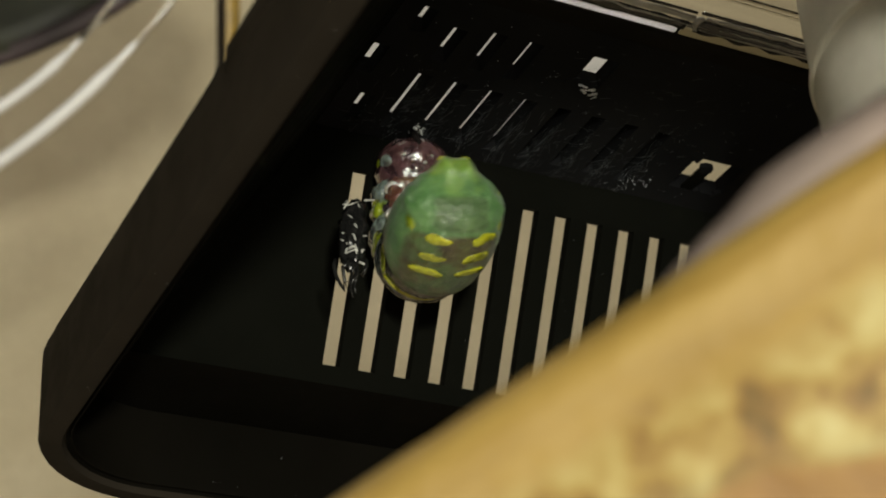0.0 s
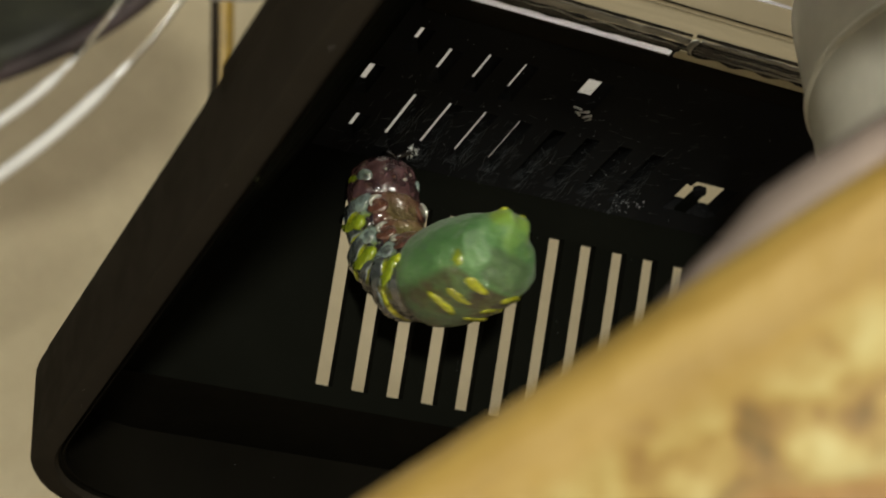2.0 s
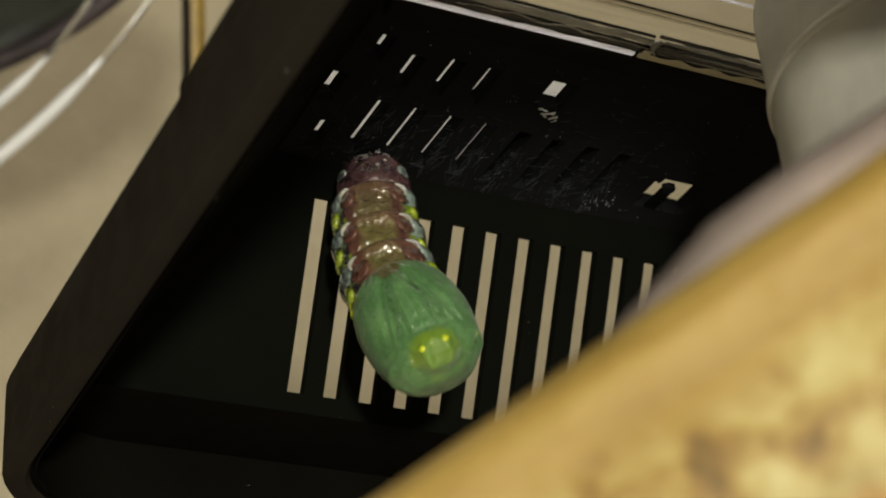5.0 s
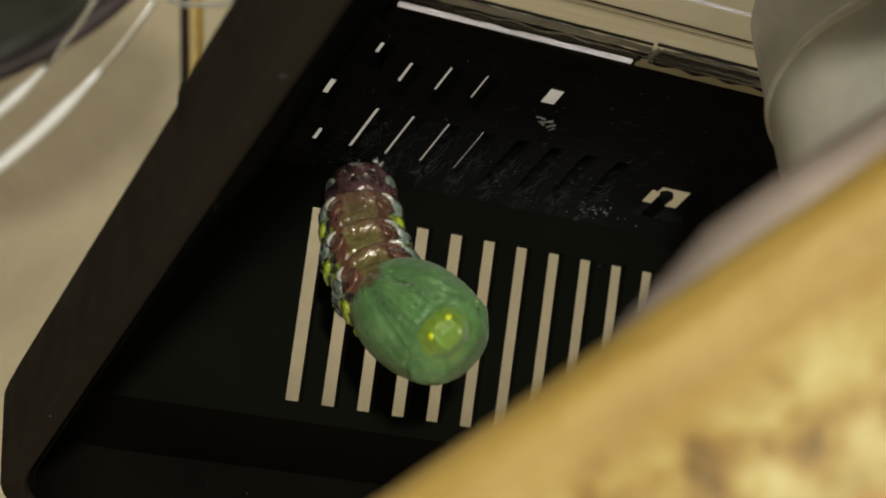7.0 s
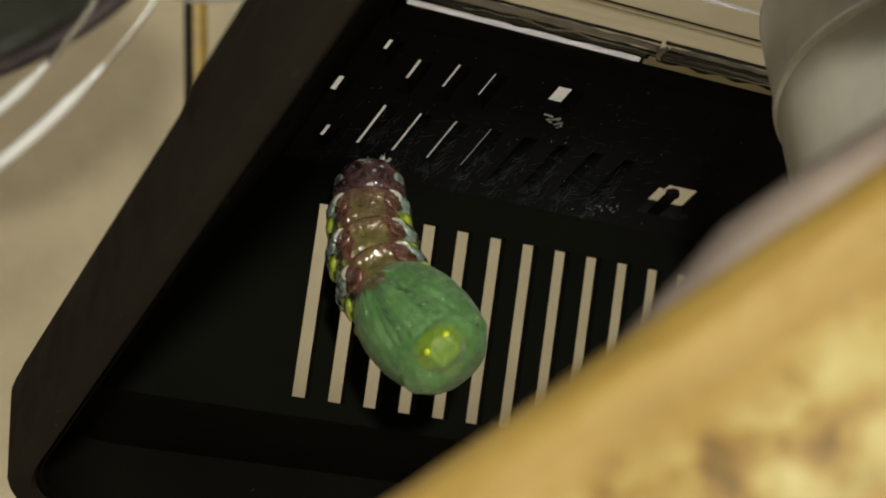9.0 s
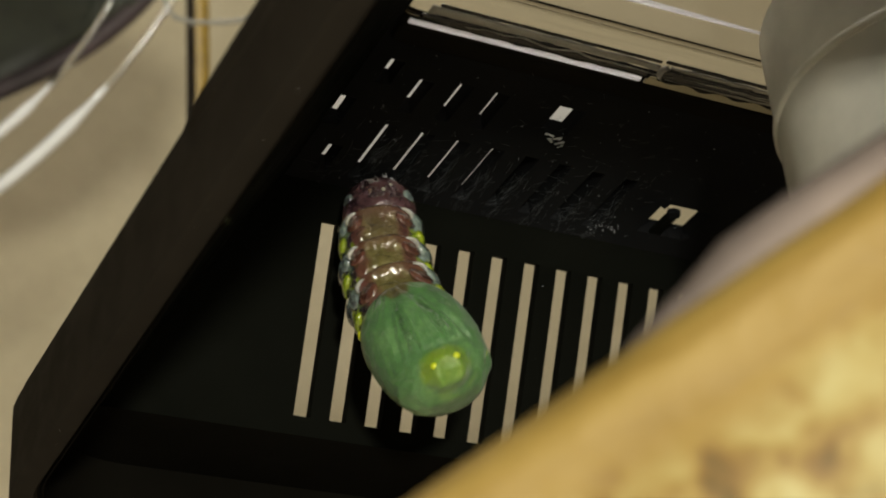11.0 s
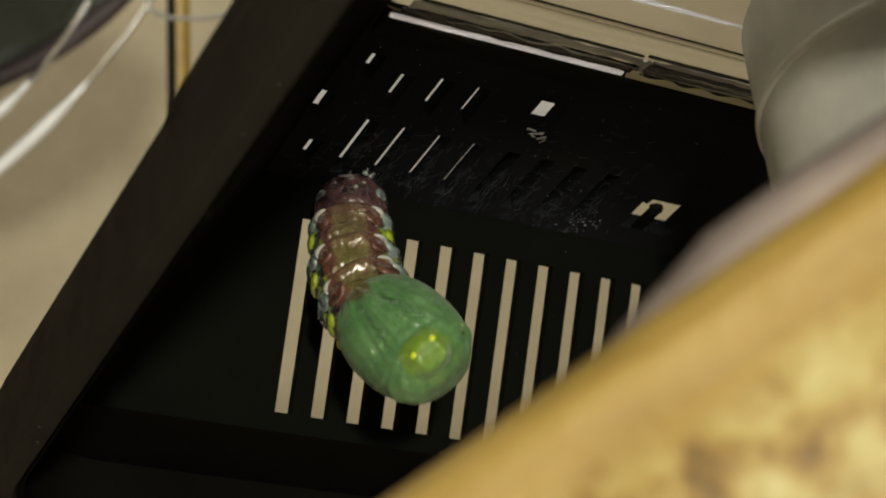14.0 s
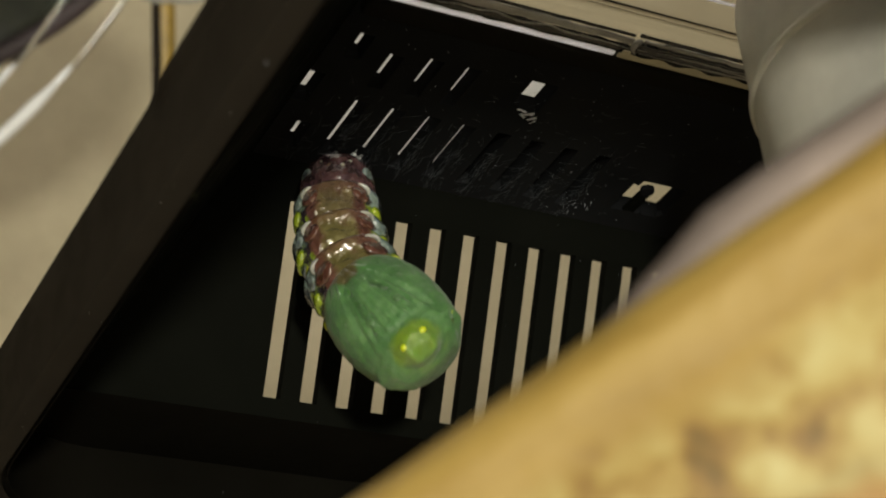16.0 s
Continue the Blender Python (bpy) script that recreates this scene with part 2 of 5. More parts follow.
def wing_skin():
    """Soft jade-green wing cases, paler at the head, brownish back."""
    m, nt, b = nodes_of("jade_green_case", 0.3)
    v = objspace(nt)
    sep = nt.nodes.new("ShaderNodeSeparateXYZ")
    nt.links.new(v, sep.inputs[0])
    x, y, z = (math_of(nt, "MULTIPLY", sep.outputs[i], (1000.0, 1000.0, 1130.0)[i]) for i in range(3))
    ax = math_of(nt, "ABSOLUTE", x)
    big = noise_of(nt, v, 260.0, 4.0)
    big2 = noise_of(nt, v, 1500.0, 5.0, 0.65)
    c = ramp_of(nt, math_of(nt, "ADD", math_of(nt, "MULTIPLY", big, 0.72), math_of(nt, "MULTIPLY", big2, 0.28)), [(0.30, (0.042, 0.108, 0.038)), (0.5, (0.081, 0.182, 0.063)), (0.70, (0.158, 0.292, 0.118))])
    # limbs and antennae: creases that fan out from the waist along the belly, their shade painted dark
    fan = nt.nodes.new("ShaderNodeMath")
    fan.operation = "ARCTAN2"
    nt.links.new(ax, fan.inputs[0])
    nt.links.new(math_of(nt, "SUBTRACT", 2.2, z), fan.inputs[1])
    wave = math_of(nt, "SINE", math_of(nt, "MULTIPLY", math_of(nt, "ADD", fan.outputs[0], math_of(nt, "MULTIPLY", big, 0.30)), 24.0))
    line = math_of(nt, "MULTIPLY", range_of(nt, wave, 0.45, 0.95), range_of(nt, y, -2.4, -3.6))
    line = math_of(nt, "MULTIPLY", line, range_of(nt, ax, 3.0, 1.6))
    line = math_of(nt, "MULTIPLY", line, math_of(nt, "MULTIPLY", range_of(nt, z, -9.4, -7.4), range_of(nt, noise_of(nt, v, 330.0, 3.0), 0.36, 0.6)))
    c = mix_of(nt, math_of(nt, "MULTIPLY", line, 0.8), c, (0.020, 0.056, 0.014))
    mott0 = noise_of(nt, v, 520.0, 3.0)
    # face: lime patch
    ex, ez = math_of(nt, "DIVIDE", x, 2.35), math_of(nt, "DIVIDE", math_of(nt, "ADD", z, 11.1), 1.7)
    oval = math_of(nt, "SQRT", math_of(nt, "ADD", math_of(nt, "MULTIPLY", ex, ex), math_of(nt, "MULTIPLY", ez, ez)))
    oval = math_of(nt, "ADD", oval, math_of(nt, "MULTIPLY", math_of(nt, "SUBTRACT", noise_of(nt, v, 480.0, 3.0), 0.5), 0.9))
    face = math_of(nt, "MULTIPLY", range_of(nt, oval, 1.12, 0.72), range_of(nt, y, -1.3, -2.1))
    c = mix_of(nt, math_of(nt, "MULTIPLY", face, range_of(nt, noise_of(nt, v, 520.0, 3.0), 0.3, 0.7, 0.55, 0.95)), c, (0.175, 0.265, 0.014))
    # the belly's olive tongue between the feelers
    tx, tz = math_of(nt, "DIVIDE", x, 1.5), math_of(nt, "DIVIDE", math_of(nt, "SUBTRACT", z, 0.9), 2.3)
    tongue = math_of(nt, "ADD", math_of(nt, "ADD", math_of(nt, "MULTIPLY", tx, tx), math_of(nt, "MULTIPLY", tz, tz)), math_of(nt, "MULTIPLY", math_of(nt, "SUBTRACT", mott0, 0.5), 0.9))
    tongue = math_of(nt, "MULTIPLY", range_of(nt, tongue, 1.1, 0.6), range_of(nt, y, -1.5, -2.5))
    c = mix_of(nt, tongue, c, (0.085, 0.070, 0.022))
    # pale head disc over the tip, grey shield behind it
    dx, dy = math_of(nt, "DIVIDE", x, 2.5), math_of(nt, "DIVIDE", math_of(nt, "ADD", y, 1.1), 2.1)
    disc = math_of(nt, "ADD", math_of(nt, "ADD", math_of(nt, "MULTIPLY", dx, dx), math_of(nt, "MULTIPLY", dy, dy)), math_of(nt, "MULTIPLY", math_of(nt, "SUBTRACT", mott0, 0.5), 0.9))
    disc = math_of(nt, "MULTIPLY", range_of(nt, disc, 1.3, 0.35), range_of(nt, z, -10.3, -10.9))
    c = mix_of(nt, math_of(nt, "MULTIPLY", disc, range_of(nt, noise_of(nt, v, 800.0, 3.0), 0.35, 0.65, 0.12, 0.7)), c, (0.150, 0.270, 0.060))
    shield = math_of(nt, "MULTIPLY", math_of(nt, "MULTIPLY", range_of(nt, y, 0.3, 0.9), range_of(nt, z, -9.6, -10.2)), range_of(nt, math_of(nt, "ADD", ax, math_of(nt, "MULTIPLY", mott0, 1.2)), 3.3, 2.6))
    c = mix_of(nt, math_of(nt, "MULTIPLY", shield, 0.5), c, ramp_of(nt, mott0, [(0.35, (0.040, 0.042, 0.026)), (0.65, (0.085, 0.110, 0.058))]))
    near_tip = math_of(nt, "MAXIMUM", math_of(nt, "SUBTRACT", -8.2, z), 0.0)
    saddle = math_of(nt, "ADD", math_of(nt, "ADD", y, math_of(nt, "MULTIPLY", big, 1.2)), math_of(nt, "MULTIPLY", near_tip, -0.9))
    back = math_of(nt, "MULTIPLY", math_of(nt, "MULTIPLY", range_of(nt, saddle, 2.4, 3.4), range_of(nt, noise_of(nt, v, 360.0, 3.0), 0.40, 0.56, 0.5, 1.0)), math_of(nt, "SUBTRACT", 1.0, shield))
    mott = noise_of(nt, v, 420.0, 4.0)
    c = mix_of(nt, back, c, ramp_of(nt, mott, [(0.35, (0.034, 0.026, 0.012)), (0.52, (0.062, 0.055, 0.022)), (0.7, (0.085, 0.105, 0.034))]))
    nt.links.new(c, b.inputs["Base Color"])
    h = math_of(nt, "SUBTRACT", noise_of(nt, v, 820.0, 4.0), math_of(nt, "MULTIPLY", line, 1.2))
    bump_of(nt, b, h, 1.0, 0.0011)
    wet(b, 0.5)
    for link in list(b.inputs["Normal"].links):
        nt.links.remove(link)
    soft = node(nt, "ShaderNodeBump", Strength=0.4, Distance=0.0004)
    nt.links.new(h, soft.inputs["Height"])
    nt.links.new(soft.outputs["Normal"], b.inputs["Normal"])
    b.inputs["Subsurface Weight"].default_value = 0.7
    b.inputs["Subsurface Radius"].default_value = (0.0011, 0.0016, 0.0007)
    b.inputs["Specular IOR Level"].default_value = 0.22
    b.inputs["Coat Weight"].default_value = 0.6
    b.inputs["Coat Roughness"].default_value = 0.08
    b.inputs["Sheen Weight"].default_value = 0.10
    b.inputs["Sheen Roughness"].default_value = 0.4
    return m


ABDOMEN, CASE = abdomen_skin("abdomen_skin", 0.0), wing_skin()
ABDOMEN_DUSKY = abdomen_skin("dusky_abdomen_skin", 0.4)
TIP = tip_skin("purple_tip_skin", (0.036, 0.017, 0.021), (0.116, 0.060, 0.064))
ABDOMEN_RED = tip_skin("red_brown_lump_skin", (0.055, 0.022, 0.015), (0.120, 0.050, 0.035))
GOLD = simple("lemon_yellow_spot", (0.46, 0.52, 0.010), 0.3, 0.25, 900.0)
BAR = tip_skin("mottled_yellow_bar", (0.19, 0.20, 0.014), (0.43, 0.46, 0.010))
LIME = tip_skin("lime_yellow_mark", (0.085, 0.125, 0.012), (0.30, 0.38, 0.018))
LOBE = tip_skin("mottled_blue_lobe", (0.050, 0.055, 0.058), (0.26, 0.34, 0.31))
PALE = tip_skin("pale_wax_spot", (0.20, 0.20, 0.17), (0.42, 0.42, 0.38))
BUMP = simple("grey_green_bump", (0.085, 0.165, 0.066), 0.3, 0.2, 600.0)
CREMASTER = simple("black_cremaster", (0.012, 0.010, 0.010), 0.2, 0.3, 900.0)

# mesh helpers ---------------------------------------------------------------


def mesh_ob(name, bm, material, parent=None, label="", smooth=True):
    me = bpy.data.meshes.new(name)
    bmesh.ops.recalc_face_normals(bm, faces=bm.faces[:])
    bm.to_mesh(me)
    bm.free()
    if smooth:
        for p in me.polygons:
            p.use_smooth = True
    me.materials.append(material)
    ob = new(name, me)
    if parent:
        ob.parent = parent
    if label:
        ob["label"] = label
    return ob


def part(name, bm, material, parent, label="", smooth=True, sharp=0):
    ob = mesh_ob(name, bm, material, parent, label, smooth)
    if sharp:
        ob.data.set_sharp_from_angle(angle=radians(sharp))
    return ob


def box_bm(a, b, bevel=0.0, segs=2):
    bm = bmesh.new()
    bmesh.ops.create_cube(bm, size=1.0)
    for v in bm.verts:
        v.co = Vector([a[i] + (b[i] - a[i]) * (v.co[i] + 0.5) for i in range(3)]) * MM
    if bevel:
        bmesh.ops.bevel(bm, geom=bm.edges[:], offset=bevel * MM, segments=segs, affect="EDGES", profile=0.5)
    return bm


def grid_plate(us, vs, solid, place):
    """A plate of cells: solid(i, j) says which are filled; place(u, v, w) gives the point, w 0 or 1 through the thickness."""
    bm = bmesh.new()
    made = {}

    def vert(i, j, k):
        if (i, j, k) not in made:
            made[i, j, k] = bm.verts.new(place(us[i], vs[j], k))
        return made[i, j, k]

    n, m = len(us) - 1, len(vs) - 1

    def full(i, j):
        return 0 <= i < n and 0 <= j < m and solid(i, j)

    for i in range(n):
        for j in range(m):
            if not full(i, j):
                continue
            for k in (0, 1):
                bm.faces.new([vert(i, j, k), vert(i + 1, j, k), vert(i + 1, j + 1, k), vert(i, j + 1, k)])
            for (di, dj), (p, q) in {(-1, 0): ((i, j), (i, j + 1)), (1, 0): ((i + 1, j), (i + 1, j + 1)), (0, -1): ((i, j), (i + 1, j)), (0, 1): ((i, j + 1), (i + 1, j + 1))}.items():
                if not full(i + di, j + dj):
                    bm.faces.new([vert(*p, 0), vert(*q, 0), vert(*q, 1), vert(*p, 1)])
    return bm


def tube_bm(points, radii, sides=8, caps=True):
    """A round tube along points (metres)."""
    bm = bmesh.new()
    rings = []
    for i, p in enumerate(points):
        a, b = points[max(i - 1, 0)], points[min(i + 1, len(points) - 1)]
        d = (b - a).normalized()
        s = d.orthogonal().normalized() if i == 0 else (side - d * side.dot(d)).normalized()
        side = s
        u = d.cross(s)
        r = radii[i] if isinstance(radii, (list, tuple)) else radii
        rings.append([bm.verts.new(p + (s * math.cos(2 * math.pi * k / sides) + u * math.sin(2 * math.pi * k / sides)) * r) for k in range(sides)])
    for r0, r1 in zip(rings, rings[1:]):
        for k in range(sides):
            bm.faces.new([r0[k], r0[(k + 1) % sides], r1[(k + 1) % sides], r1[k]])
    if caps:
        bm.faces.new(rings[0][::-1])
        bm.faces.new(rings[-1])
    return bm


def lathe_bm(profile, sides=48, caps=False):
    """Turn (radius, height) pairs round z, in mm."""
    bm = bmesh.new()
    rings = [[bm.verts.new(Vector((r * math.cos(2 * math.pi * k / sides), r * math.sin(2 * math.pi * k / sides), h)) * MM) for k in range(sides)] for r, h in profile]
    for r0, r1 in zip(rings, rings[1:]):
        for k in range(sides):
            bm.faces.new([r0[k], r0[(k + 1) % sides], r1[(k + 1) % sides], r1[k]])
    if caps:
        bm.faces.new(rings[0][::-1])
        bm.faces.new(rings[-1])
    return bm


def empty(name, at, label, category, group="", kind=""):
    ob = new(name)
    ob.location = at
    ob.empty_display_size = 0.005
    return tagged(ob, label, category, group, kind)


# setting --------------------------------------------------------------------
WALL_Y = 312.0


def build_setting():
    def slab(name, a, b, mat, label):
        ob = mesh_ob(name, box_bm(a, b), mat, smooth=False)
        ob.location = (0, 0, Z0 * MM)
        tagged(ob, label, name.split("_")[0], kind="structure")

    slab("floor", (-1500, -1800, -960), (1500, WALL_Y + 100, -940), TABLE, "plain beige floor of the room")
    slab("wall_back", (-1500, WALL_Y, -940), (1500, WALL_Y + 100, 1500), BEIGE, "beige plaster wall with soft uneven shading")
    slab("wall_left", (-1600, -1800, -940), (-1500, WALL_Y, 1500), BEIGE, "plain beige side wall")
    slab("wall_right", (1500, -1800, -940), (1600, WALL_Y, 1500), BEIGE, "plain beige side wall")
    slab("wall_front", (-1500, -1900, -940), (1500, -1800, 1500), BEIGE, "plain beige wall behind the camera")
    slab("ceiling", (-1600, -1900, 1500), (1600, WALL_Y + 100, 1600), WHITE, "plain white ceiling")
    table = empty("table", (0, 0, 0), "beige cloth-covered table that carries everything", "table")
    part("tabletop", box_bm((-600, -450, -30), (600, WALL_Y - 5, 0), 3), TABLE, table)
    for sx in (-560, 560):
        for sy in (-410, WALL_Y - 45):
            part("leg", box_bm((sx - 20, sy - 20, -740), (sx + 20, sy + 20, -30), 2), TABLE, table)


build_setting()

# the lid ----------------------------------------------------------------------
PITCH, SLOT, SLOT_L, THICK = 3.538, 1.66, 17.9, 1.1
TOP_T = 1.78
VY, VZ = 0.460, -0.888          # way down the sloped panel
RIDGE_Y, RIDGE_Z = -1.62, 3.12
TOP_X0, TOP_X1 = -5.6, 64.0
FOOT_Z, FLANGE_T = -17.6, 1.5
FOOT_Y = 9.15
FOOT_X0, FOOT_X1 = -19.3, 76.0
RX0, RX1, RY0, RY1 = -24.9, 85.0, -84.0, 21.9
CORNER = 12.5
RIM_BOTTOM, RIM_TOP = -25.6, -17.5
DOOR_Y = -25.0


def lid_top(lid):
    """Flat top with two rows of slots, a broken slot, two small holes and the door's opening."""
    wide = 1.4
    holes = [(-4.5, -2.8, -14.5, -10.3), (14.4, 17.1, -19.8, -15.7), (31.6, 37.2, -9.6, -4.5), (-4.0, TOP_X1 - 6, -60.0, DOOR_Y)]
    for i in range(-1, 8):
        x = 1.12 + i * PITCH
        near = -7.45 if i == -1 else -11.9
        holes.append((x, x + wide, near, -3.5))
        if i == -1:
            holes.append((x, x + wide, -20.6, -17.2))
        elif i <= 2:
            holes.append((x, x + wide, -19.5 if i else -18.9, -14.1))
    xs, ys = {TOP_X0, TOP_X1}, {-60.0, RIDGE_Y + 0.7}
    for a, b, c, d in holes:
        xs.update((a, b))
        ys.update((c, d))
    xs, ys = sorted(xs), sorted(ys)

    def solid(i, j):
        x, y = (xs[i] + xs[i + 1]) / 2, (ys[j] + ys[j + 1]) / 2
        return not any(a < x < b and c < y < d for a, b, c, d in holes)

    bm = grid_plate(xs, ys, solid, lambda u, v, w: Vector((u, v, RIDGE_Z + w * TOP_T)) * MM)
    part("top_panel", bm, MATTE, lid, smooth=False)
    part("latch_tab", box_bm((33.0, -7.7, RIDGE_Z + 0.02), (34.3, -4.0, RIDGE_Z + 0.4), 0.1), LID, lid, "small latch tab in a broken hole")
    for x, y, r, t in ((15.5, -15.9, 0.45, 15), (16.2, -15.6, 0.6, -25), (16.9, -15.1, 0.45, -40), (15.9, -15.2, 0.35, 30), (17.2, -14.7, 0.3, -60)):
        part("film_shred", shred_bm(x, y, r, t), TRANSLUCENT_WHITE, lid, "pale shred of torn film")
    for n, (x, y, r) in enumerate(((31.5, -9.6, 0.9), (37.4, -4.4, 0.8), (33.6, -7.9, 0.75), (34.9, -4.3, 0.5), (14.3, -15.8, 0.95))):
        part("torn_edge", burr_bm(x, y, r, n), MATTE, lid, "jagged torn edge of a hole", smooth=False)
    # unseen strip, added above the far slots to keep them dark
    part("slot_blocker", box_bm((14.2, -12.6, RIDGE_Z + TOP_T + 0.05), (30.0, -3.0, RIDGE_Z + TOP_T + 0.9), 0.2), MATTE, lid, "added unseen black strip that keeps the far slots dark")
    # thick edge of the door's opening
    part("door_sill", box_bm((-4.0, DOOR_Y - 0.9, RIDGE_Z - 0.9), (TOP_X1 - 6, DOOR_Y + 1.3, RIDGE_Z + 2.0), 0.3), SILL, lid, "dull brown-black sill of the door")


def burr_bm(x, y, r, seed):
    """A small jagged flake of plastic left at a hole's edge."""
    bm = bmesh.new()
    rnd = random.Random(seed + 40)
    lo, hi = [], []
    for k in range(7):
        a, q = 2 * math.pi * k / 7, r * rnd.uniform(0.55, 1.2)
        lo.append(bm.verts.new(Vector((x + q * math.cos(a), y + q * math.sin(a), RIDGE_Z - 0.06)) * MM))
        hi.append(bm.verts.new(Vector((x + q * math.cos(a), y + q * math.sin(a), RIDGE_Z + 0.5)) * MM))
    bm.faces.new(lo[::-1])
    bm.faces.new(hi)
    for k in range(7):
        q = (k + 1) % 7
        bm.faces.new([lo[k], lo[q], hi[q], hi[k]])
    return bm


def shred_bm(x, y, r, turn):
    """A small crumpled flake of film under the top panel."""
    bm = bmesh.new()
    bmesh.ops.create_grid(bm, x_segments=6, y_segments=4, size=r * MM)
    for v in bm.verts:
        n = noise.noise(Vector((v.co.x * 3000 + x, v.co.y * 3000, y)))
        v.co.y *= 0.45
        v.co.z = 0.3 * r * n * MM
    bmesh.ops.solidify(bm, geom=bm.faces[:], thickness=0.04 * MM)
    bm.transform(Matrix.Translation(Vector((x, y, RIDGE_Z - 0.25)) * MM) @ Matrix.Rotation(radians(turn), 4, "Z") @ Matrix.Rotation(radians(25), 4, "X"))
    return bm


def slope_point(u, s, w):
    """u across, s down the sloped panel from the slots' top, w through its thickness (0 inside, 1 outside)."""
    return Vector((u, s * VY + w * THICK * 0.888, s * VZ + w * THICK * 0.46)) * MM


def lid_slope(lid):
    s0, s1 = (RIDGE_Z) / VZ, FOOT_Z / VZ
    n = 18
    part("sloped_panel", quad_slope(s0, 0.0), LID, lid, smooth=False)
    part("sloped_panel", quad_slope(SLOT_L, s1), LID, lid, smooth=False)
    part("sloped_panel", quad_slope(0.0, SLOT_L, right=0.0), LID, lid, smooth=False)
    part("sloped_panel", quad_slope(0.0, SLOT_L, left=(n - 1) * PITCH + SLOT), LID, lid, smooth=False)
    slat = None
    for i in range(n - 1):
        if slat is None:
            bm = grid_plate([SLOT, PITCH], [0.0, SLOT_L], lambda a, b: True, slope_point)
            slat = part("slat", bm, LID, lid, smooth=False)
        else:
            ob = slat.copy()
            scene.collection.objects.link(ob)
            ob.location = Vector((i * PITCH, 0, 0)) * MM


def hip_x(s, side):
    """Left or right edge of the sloped panel at s."""
    f = (s * VZ - RIDGE_Z) / (FOOT_Z - RIDGE_Z)
    return (TOP_X0 + (FOOT_X0 - TOP_X0) * f) if side == 0 else (TOP_X1 + (FOOT_X1 - TOP_X1) * f)


def quad_slope(sa, sb, left=None, right=None):
    bm = bmesh.new()
    vs = []
    for w in (0, 1):
        for s, a in ((sa, 0), (sa, 1), (sb, 1), (sb, 0)):
            x = (left if left is not None else hip_x(s, 0)) if a == 0 else (right if right is not None else hip_x(s, 1))
            vs.append(bm.verts.new(slope_point(x, s, w)))
    for f in ((0, 1, 2, 3), (4, 5, 6, 7), (0, 1, 5, 4), (1, 2, 6, 5), (2, 3, 7, 6), (3, 0, 4, 7)):
        bm.faces.new([vs[k] for k in f])
    return bm


def wall_between(p, thick):
    """A slab on four corner points (mm), thickened along its normal."""
    bm = bmesh.new()
    p = [Vector(q) for q in p]
    n = (p[1] - p[0]).cross(p[2] - p[0]).normalized() * thick
    vs = [bm.verts.new(q * MM) for q in p] + [bm.verts.new((q + n) * MM) for q in p]
    for f in ((0, 1, 2, 3), (4, 5, 6, 7), (0, 1, 5, 4), (1, 2, 6, 5), (2, 3, 7, 6), (3, 0, 4, 7)):
        bm.faces.new([vs[k] for k in f])
    return bm


def rounded_rect(x0, x1, y0, y1, r, n=10):
    pts = []
    for cx, cy, a in ((x0 + r, y1 - r, 180), (x1 - r, y1 - r, 90), (x1 - r, y0 + r, 0), (x0 + r, y0 + r, -90)):
        for k in range(n + 1):
            b = radians(a - 90 * k / n)
            pts.append((cx + r * math.cos(b), cy + r * math.sin(b)))
    return pts


def ring_faces(bm, rings):
    for a, b in zip(rings, rings[1:]):
        for k in range(len(a)):
            q = (k + 1) % len(a)
            bm.faces.new([a[k], a[q], b[q], b[k]])


